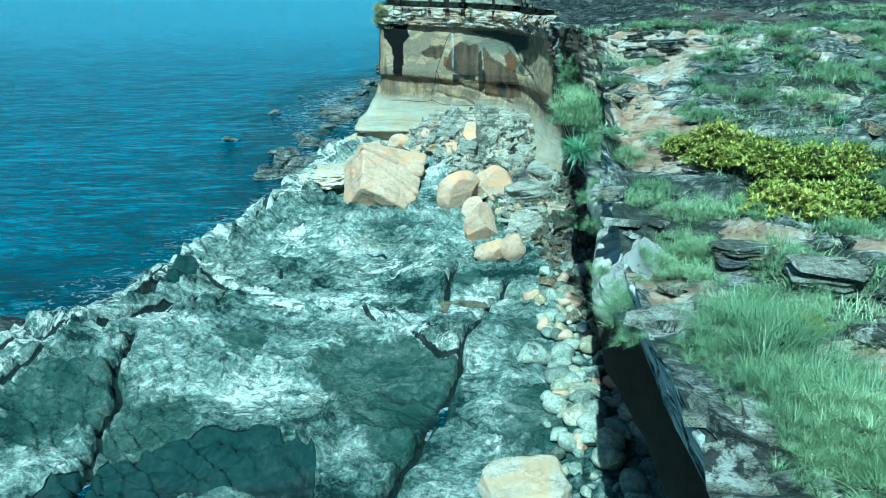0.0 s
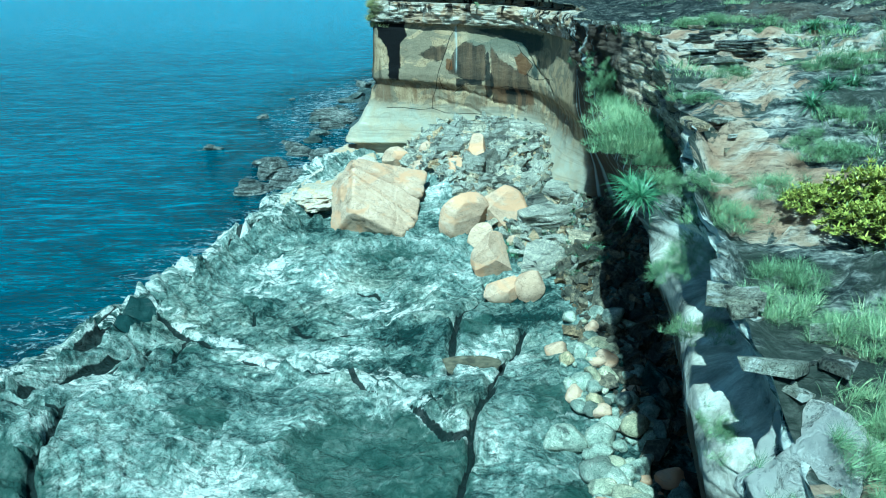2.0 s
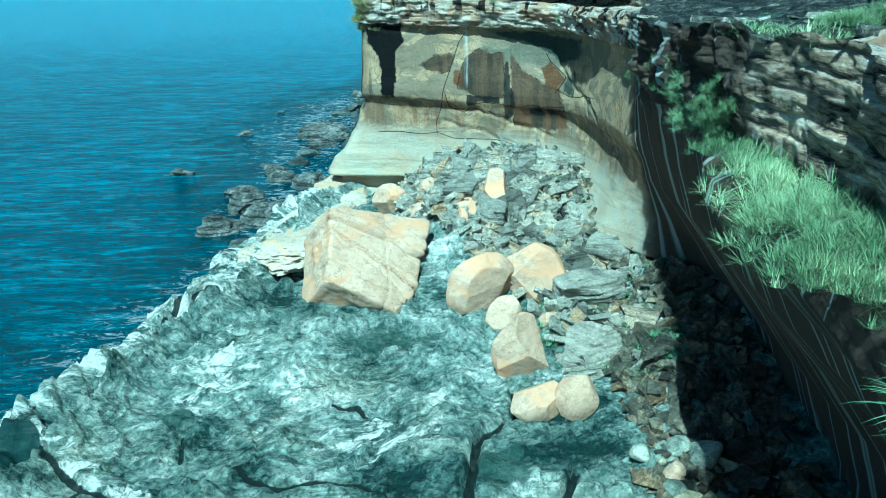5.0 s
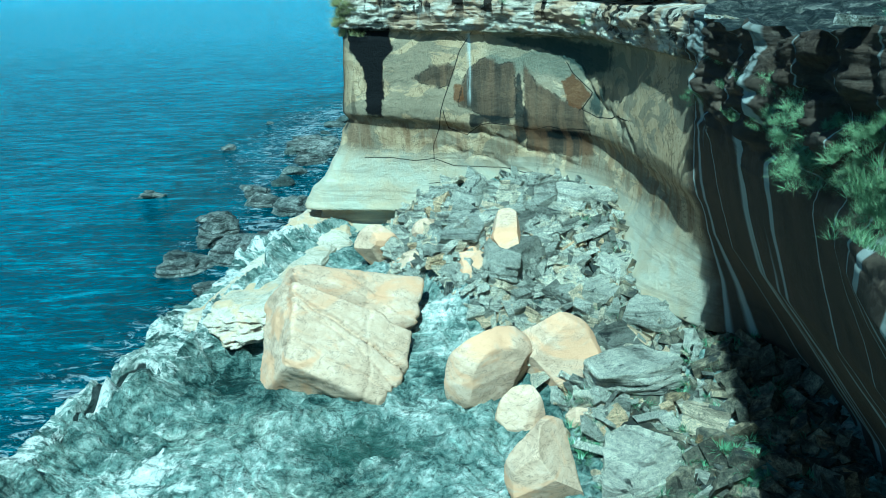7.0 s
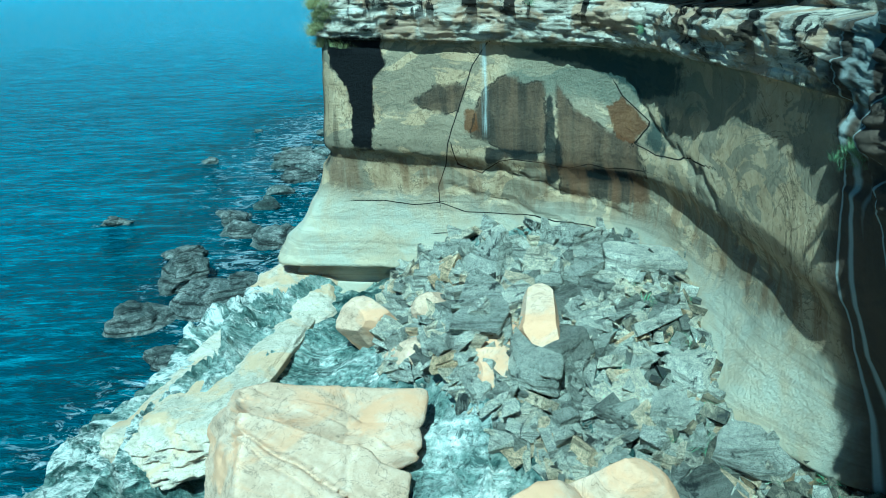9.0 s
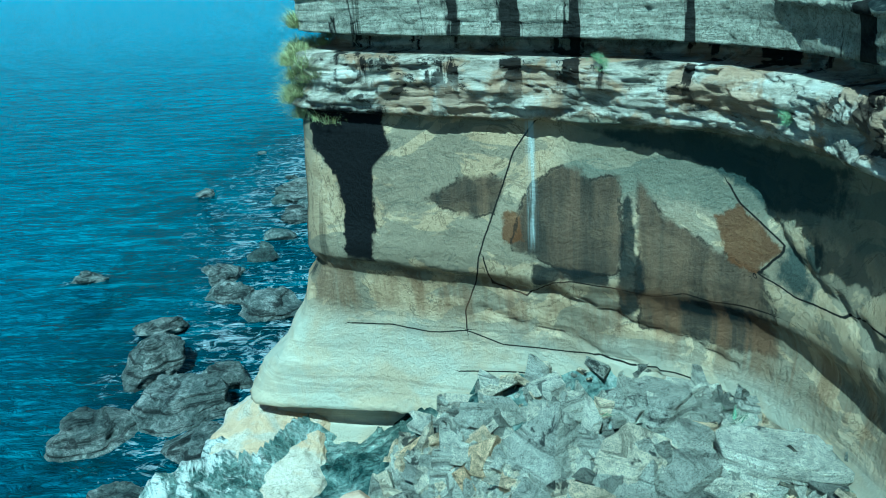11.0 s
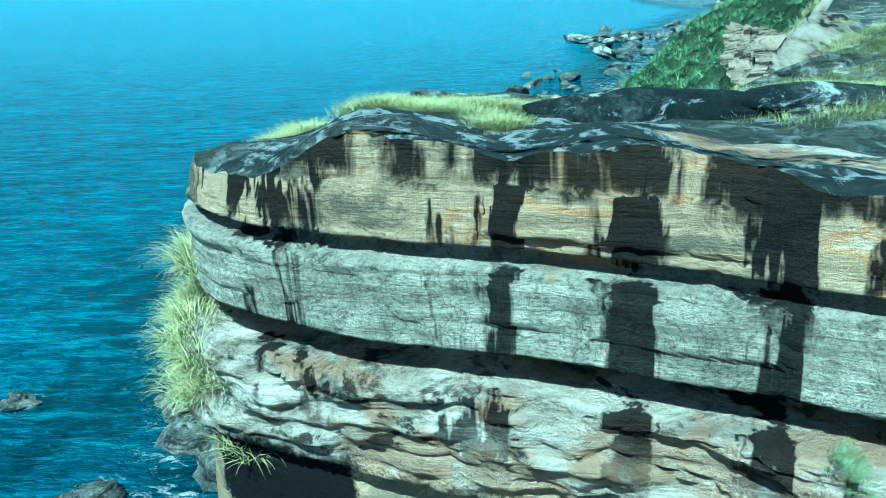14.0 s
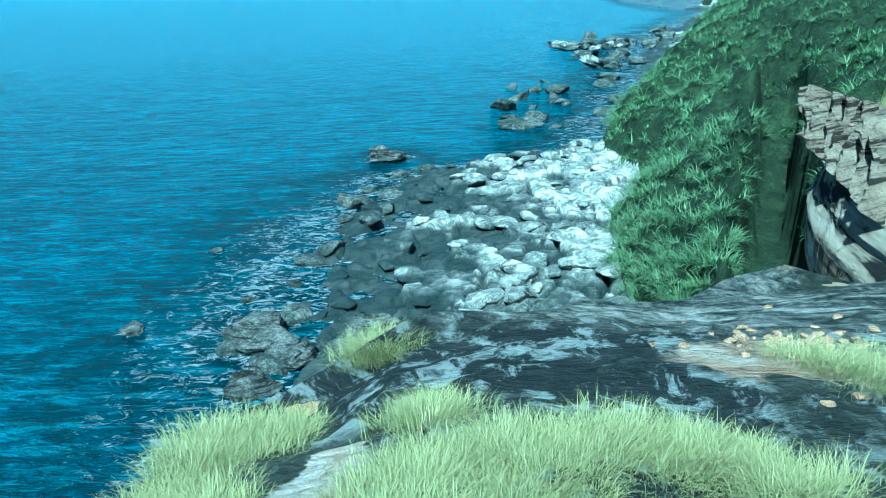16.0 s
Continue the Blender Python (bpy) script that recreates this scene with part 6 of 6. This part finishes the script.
# ---- plants ----
def blades(r, n, spread, length, width, lean, curl, rows_=3):
    """n tapered, arching blades from a patch of that radius. Vertices and faces."""
    a = r.uniform(0, 6.283, n)
    rad = spread * np.sqrt(r.uniform(0, 1, n))
    base = np.stack([rad * np.cos(a), rad * np.sin(a), np.zeros(n)], -1)
    az = a + r.normal(0, 0.7, n)
    tilt = np.clip(r.normal(lean, lean * 0.4, n), 0.02, 1.5)
    L = length * r.uniform(0.6, 1.15, n)
    out = np.stack([np.cos(az), np.sin(az), np.zeros(n)], -1)
    side = np.stack([-np.sin(az), np.cos(az), np.zeros(n)], -1)
    V = []
    p, ang = base.copy(), tilt.copy()
    for j in range(rows_ + 1):
        w = width * (1 - j / rows_) * (0.75 if j == 0 else 1.0) * 0.5
        if j < rows_:
            V += [p - side * w, p + side * w]
        else:
            V += [p]
        step = L[:, None] / rows_
        p = p + step * (np.sin(ang)[:, None] * out + np.cos(ang)[:, None] * np.array([0, 0, 1.0]))
        ang = np.clip(ang + curl, 0, 2.6)
    V = np.stack(V, 1)
    m = V.shape[1]
    F = []
    for k in range(n):
        o = k * m
        for j in range(rows_ - 1):
            F.append([o + 2 * j, o + 2 * j + 1, o + 2 * j + 3, o + 2 * j + 2])
        F.append([o + 2 * rows_ - 2, o + 2 * rows_ - 1, o + 2 * rows_])
    return V.reshape(-1, 3), F


def carpet(name, seed, places, blades_each, length, width, mat, label, category, spread=0.3, lean=0.5, curl=0.35, rows_=3):
    """Tussocks at the places, as one mass."""
    r = np.random.default_rng(seed)
    parts = []
    for x, y, z, k in places:
        v, f = blades(r, blades_each, spread * k, length * k, width, lean, curl, rows_)
        parts.append((v + np.array([x, y, z]), f))
    return tagged(new(name, mass(name, parts, mat)), label, category, kind="stuff")


def on(x, y, *names):
    return (x, y, land(x, y, *names))


# pale grass on the headland
r_ = np.random.default_rng(31)
GRASS_AREAS = [(-4.35, 64.2, 0.3, 0.5), (-4.2, 64.8, 0.3, 0.4), (-3.85, 64.9, 0.25, 0.3), (-4.1, 63.6, 0.3, 0.4), (-4.4, 63.3, 0.25, 0.4), (-4.0, 62.8, 0.2, 0.3), (-3.65, 66.2, 0.22, 0.15), (-3.15, 66.1, 0.2, 0.1), (-2.55, 64.5, 0.22, 0.15),
               (-2.5, 63.2, 0.3, 0.5), (-2.2, 63.8, 0.4, 0.3), (-1.6, 63.9, 0.5, 0.3), (-1.0, 64.0, 0.5, 0.3), (-0.55, 63.95, 0.4, 0.3), (-0.2, 63.6, 0.3, 0.25), (-1.9, 63.3, 0.5, 0.35), (-2.75, 62.3, 0.35, 0.5), (-2.3, 61.9, 0.45, 0.3), (-1.65, 61.6, 0.45, 0.3), (-1.3, 60.9, 0.22, 0.2),
               (1.0, 65.4, 0.5, 0.3), (2.4, 64.4, 0.8, 0.35), (3.4, 63.6, 1.2, 1.0), (4.9, 66, 1.8, 1.4), (3.4, 61.6, 1.2, 0.5), (7, 64, 3, 2.5), (6.8, 70, 1.6, 2), (10, 80, 2, 3)]
spots = []
for cx, cy, a, b in GRASS_AREAS:
    for _ in range(int(22 + 75 * a * b)):
        x, y = cx + r_.normal() * a * 0.55, cy + r_.normal() * b * 0.55
        spots.append((x, y, land(x, y, "plateau_top", "cliff_wall") - 0.03, r_.uniform(0.7, 1.25)))
carpet("headland_grass", 71, spots, 105, 0.24, 0.0065, MAT_GRASS, "pale yellow-green grass in wind-combed tussocks on the headland", "grass", 0.22, 0.55, 0.42)

# grass hanging from the outer corner of the cliff
spots = []
for _ in range(170):
    i = int(np.argmin(np.hypot(rim[:, 0] + 5.0, rim[:, 1] - 62.0)) + r_.normal() * 8)
    j = int(np.argmin(np.abs(Zw[i] - r_.uniform(12.3, 14.7))))
    spots.append((Xw[i, j], Yw[i, j], Zw[i, j], r_.uniform(0.8, 1.3)))
carpet("hanging_grass", 72, spots, 70, 0.5, 0.016, MAT_GRASS, "bright grass tuft growing on the cliff's outer corner", "grass", 0.2, 0.7, 0.5)


# feathery shrubs, strap-leaved rosettes and leafy bushes of the plateau
def plant_mesh(name, seed, mat, n, spread, length, width, lean, curl, rows_=4, layers=3):
    r = np.random.default_rng(seed)
    parts = []
    for i in range(layers):
        v, f = blades(r, n // layers, spread * (1 - 0.25 * i), length * (1 - 0.1 * i), width, lean * (1 - 0.3 * i), curl, rows_)
        parts.append((v, f))
    return mass(name, parts, mat)


def bushy_mesh(name, seed, mat, tufts, n, length, width):
    """A dome of many small sprays, for fine-leaved shrubs."""
    r = np.random.default_rng(seed)
    parts = []
    for _ in range(tufts):
        a, e = r.uniform(0, 6.283), r.uniform(0, 1) ** 0.6
        q = np.array([np.cos(a) * e, np.sin(a) * e, 0.55 * np.sqrt(max(0.0, 1 - e * e)) * r.uniform(0.35, 1)])
        v, f = blades(r, n, 0.1, length, width, 0.75, 0.25, 3)
        parts.append((v + q * r.uniform(0.7, 1.1), f))
    return mass(name, parts, mat)


FEATHER = [bushy_mesh("feathery_shrub", 80 + i, MAT_FEATHER, 60, 40, 0.36, 0.009) for i in range(4)]
ROSETTE = [plant_mesh("strap_leaved_plant", 90 + i, MAT_ROSETTE, 170, 0.1, 0.7, 0.03, 1.0, 0.32, 5) for i in range(3)]


def plant(mesh, x, y, k, label, category, group, dz=0.0, z=None, tilt=(0, 0)):
    ob = new(mesh.name.split(".")[0], mesh)
    zz = land(x, y, "plateau_top", "cliff_wall") if z is None else z
    ob.matrix_world = pose(x, y, zz - 0.03 + dz, tilt[0], tilt[1], (x * 97 + y * 31) % 360) @ Matrix.Scale(k, 4)
    return tagged(ob, label, category, group)


FEATHER_AT = [(5.3, 18.7, 0.8), (5.8, 16.6, 0.75), (6.6, 19.6, 0.7), (6.2, 14.4, 0.85), (6.6, 14.9, 0.8),
              (5.2, 9.5, 0.65), (4.6, 8.0, 0.6), (7.0, 12.1, 0.8), (6.8, 9.6, 0.7), (6.2, 10.6, 0.6), (5.5, 7.2, 0.55), (5.2, 6.0, 0.6), (5.2, 5.2, 0.6), (5.7, 4.6, 0.65), (5.0, 4.2, 0.55), (6.1, 5.8, 0.6), (5.2, 11.2, 0.6),
              (7.2, 24.4, 0.6), (8.3, 17.6, 0.7), (9.6, 21.0, 0.9), (11.0, 20.6, 0.9), (12.5, 22.5, 1.0), (9.5, 24.0, 0.9), (12.0, 26.0, 1.0), (10.2, 18.0, 0.8), (11.4, 16.5, 0.9), (7.8, 11.0, 0.6), (13.5, 19.0, 1.0), (14.5, 24.0, 1.1), (8.8, 13.2, 0.7)]
r_ = np.random.default_rng(43)
while len(FEATHER_AT) < 230:
    x, y = 5.0 + 13 * r_.uniform() ** 1.3, r_.uniform(4, 40)
    if vnoise(x * 0.3, y * 0.3, 0, 84) > -0.2 and (y < 24 or x > 8.0) and bare_at(x, y) < 0.45:
        FEATHER_AT.append((x, y, r_.uniform(0.3, 0.75)))
LEDGE_AT = [(7.0, 38.5, 0.8), (6.5, 36.0, 0.9), (6.0, 34.0, 1.0), (6.0, 32.2, 1.05), (5.7, 30.6, 1.15), (5.5, 29.0, 1.15), (5.4, 27.4, 1.2), (5.3, 26.0, 1.1), (6.2, 28.0, 1.0), (6.3, 26.2, 0.9), (6.6, 30.0, 0.9), (5.6, 24.8, 0.8), (6.4, 33.0, 0.9), (6.9, 24.6, 0.7), (5.6, 22.6, 0.7)]
for i, (x, y, k) in enumerate(LEDGE_AT):
    plant(FEATHER[i % 4], x, y, k, "thick soft green shrub hanging over the gully wall", "shrub", "shrubs on the gully ledge", z=10.75, tilt=(0, -18))
WALL_GROWTH = [(6.45, 34.5 + 0.9 * q, 11.0 + 1.2 * ((q * 7) % 5) / 4, 0.35 + 0.09 * ((q * 3) % 4)) for q in range(14)]
for i, (x, y, z, k) in enumerate(WALL_GROWTH + [(5.0, 19.5, 10.2, 0.7), (4.6, 17.0, 9.8, 0.6), (4.3, 14.6, 9.4, 0.55), (4.2, 11.4, 10.2, 0.6), (4.1, 9.8, 10.3, 0.5), (4.6, 12.6, 10.0, 0.7), (5.0, 12.0, 10.5, 0.7), (4.7, 7.6, 10.6, 0.45), (4.9, 55.8, 13.0, 0.45), (1.6, 58.1, 13.65, 0.32), (6.6, 42, 12.2, 0.5), (6.6, 39, 12.0, 0.7), (6.5, 37, 11.8, 0.75), (6.3, 35.4, 11.4, 0.8), (6.5, 44.6, 12.3, 0.4), (6.5, 41, 11.6, 0.35)]):
    plant(FEATHER[i % 4], x, y, k, "soft green shrub rooted in the gully wall", "shrub", "shrubs on the gully ledge", z=z, tilt=(0, -40))
for i, (x, y, k) in enumerate(FEATHER_AT):
    plant(FEATHER[i % 4], x, y, k, "soft blue-green feathery shrub on the clifftop rock", "shrub", "feathery shrubs on the plateau")
ROSETTE_AT = [(4.8, 22.9, 1.15), (5.15, 24.3, 1.0), (5.1, 23.4, 0.8), (4.7, 23.8, 0.9), (12.0, 32, 1.1), (12.9, 31.3, 1.0), (12.4, 30.6, 1.0), (15.9, 31.1, 1.3), (17, 33, 1.2), (20.1, 37.2, 1.3), (8.1, 22.1, 1.0), (8.7, 22.8, 1.0), (10.6, 23.8, 1.0), (11.3, 23.3, 1.0),
              (11.3, 19.6, 1.0), (13.4, 21.8, 1.1), (10.6, 15.5, 1.0), (9.8, 43.6, 1.0), (9.0, 42.0, 0.9), (12.8, 20.4, 1.0), (14.6, 30.2, 1.2), (16.5, 29.0, 1.2), (12.2, 17.0, 1.0), (18, 30, 1.3), (9.4, 23.2, 0.9), (10, 36, 1.0), (8.4, 39, 0.9)]
for i, (x, y, k) in enumerate(ROSETTE_AT):
    plant(ROSETTE[i % 3], x, y, k, "arching strap-leaved rosette plant with blue-green leaves", "plant", "strap-leaved plants on the plateau", tilt=(0, -35) if x < 5.2 else (0, 0), z=10.6 if x < 5.2 else None)


def leafy_bush(name, seed, size):
    """A thing: forked grey stems under a loose crown of leaf whorls."""
    r = np.random.default_rng(seed)
    root = new(name)
    stems, crown = [], []
    for _ in range(85):
        a, e = r.uniform(0, 6.283), np.sqrt(r.uniform(0, 1))
        tip = np.array([size * e * np.cos(a), size * e * np.sin(a), 0.28 + 0.55 * (1 - e * e) * r.uniform(0.6, 1.2)])
        mid = tip * np.array([0.45, 0.45, 0.6]) + r.normal(0, 0.06, 3)
        pts = [np.zeros(3), mid, tip]
        for p, q in zip(pts[:-1], pts[1:]):
            d = (q - p) / (np.linalg.norm(q - p) + 1e-6)
            u = np.cross(d, [0.3, 0.2, 0.9])
            u /= np.linalg.norm(u)
            w = np.cross(d, u)
            ring = [0.018 * (np.cos(g) * u + np.sin(g) * w) for g in (0, 2.094, 4.189)]
            stems.append((np.array([p + c for c in ring] + [q + 0.6 * c for c in ring]), [[0, 1, 4, 3], [1, 2, 5, 4], [2, 0, 3, 5]]))
        for _ in range(4):
            v, f = blades(r, 12, 0.02, 0.14, 0.06, 1.05, 0.2, 3)
            crown.append((v + tip + r.normal(0, 0.11, 3) * np.array([1, 1, 0.5]), f))
    stem = new("branchwork", mass("branchwork", stems, MAT_TWIG))
    leaves = new("crown", mass("crown", crown, MAT_LEAFY))
    for ob in (stem, leaves):
        ob.parent = root
    tagged(root, "low bush with bright yellow-green leaves and bare grey stems", "bush", "leafy bushes on the plateau")
    return root


bush = leafy_bush("leafy_bush", 5, 0.85)
LEAFY_AT = [(7.8, 18.6, 1.0), (8.6, 18.0, 1.05), (8.4, 16.7, 1.0), (9.4, 16.4, 1.0), (9.2, 15.2, 1.0), (8.2, 15.4, 0.9), (8.0, 14.3, 0.9), (6.9, 18.9, 0.6), (8.9, 14.4, 0.9), (9.9, 15.2, 1.0), (6.5, 9.2, 0.35), (7.4, 17.7, 0.8), (10.3, 16.8, 0.9)]
for i, (x, y, k) in enumerate(LEAFY_AT):
    m_ = pose(x, y, land(x, y, "plateau_top") - 0.05, 0, 0, i * 67)
    if i == 0:
        bush.matrix_world = m_
    else:
        copy_thing(bush, m_).scale = (k, k, k)

# low growth among the heap and in the gully
spots = []
for _ in range(330):
    x, y = r_.uniform(2.6, 9.0), r_.uniform(42, 57.5)
    if x + (57 - y) * 0.12 > 4.2 + 1.2 * vnoise(x * 0.9, y * 0.9, 0, 95):
        spots.append((x, y, land(x, y, "rock_platform") + 0.25, r_.uniform(0.5, 1.1)))
for cx, cy in ((3.0, 56.6), (3.5, 56.2), (2.5, 56.8), (6.5, 54.5), (7.0, 53.5)):
    for _ in range(5):
        x, y = cx + r_.normal() * 0.4, cy + r_.normal() * 0.3
        spots.append((x, y, land(x, y, "rock_platform") + 0.1, 1.0))
carpet("gully_herbs", 73, spots, 34, 0.42, 0.03, MAT_ROSETTE, "low green herbs rooted among the fallen stones", "herbs", 0.2, 0.8, 0.3)

# long grass spilling over the near plateau
spots = []
for _ in range(150):
    f = r_.uniform()
    x, y = 6.3 - 0.5 * f + r_.normal() * 0.3, 4.8 + 5.0 * f + r_.normal() * 0.35
    spots.append((x, y, land(x, y, "plateau_top", "cliff_wall"), r_.uniform(0.8, 1.3)))
carpet("plateau_grass", 77, spots, 60, 0.55, 0.014, MAT_FEATHER, "long soft green grass bending over the clifftop rocks", "grass", 0.25, 0.6, 0.45)

# low creeping growth between the plateau's rocks
spots = []
for _ in range(5200):
    x, y = r_.uniform(5.0, 26), r_.uniform(4, 48)
    if vnoise(x * 0.35, y * 0.35, 0, 77) > -0.12 and bare_at(x, y) < 0.45 and land(x, y, "plateau_top") > 5:
        spots.append((x, y, land(x, y, "plateau_top"), r_.uniform(0.6, 1.3)))
carpet("plateau_herbs", 74, spots, 34, 0.34, 0.024, MAT_FEATHER, "low creeping green growth between clifftop rocks", "herbs", 0.45, 0.8, 0.3)

# scrub over the far hill
spots = []
while len(spots) < 3800:
    y = 97 + 210 * r_.uniform() ** 1.8
    x = np.interp(y, COAST_Y, FOOT_X) + 46 * r_.uniform() ** 1.5
    z = land(x, y, "hillside")
    if z > 0.5 and abs(x - 6.2 - 0.347 * (y - 81.4)) > (1.9 if y < 130 else 0):
        spots.append((x, y, z - 0.1, (0.5 + 1.1 * r_.uniform() ** 1.6) * (1 + (y - 97) / 160)))
tone = [vnoise(x * 0.11, y * 0.11, 0, 79) for x, y, z, k in spots]
carpet("hill_scrub", 75, [q for q, f in zip(spots, tone) if f < 0.2], 54, 0.9, 0.07, MAT_HILLGREEN, "dense strap-leaved green scrub covering the hill", "scrub", 0.22, 1.0, 0.34)
carpet("hill_grass", 76, [q for q, f in zip(spots, tone) if f >= 0.2], 64, 0.85, 0.06, MAT_HILLGRASS, "lighter green grassy scrub covering the hill", "scrub", 0.55, 0.9, 0.35)
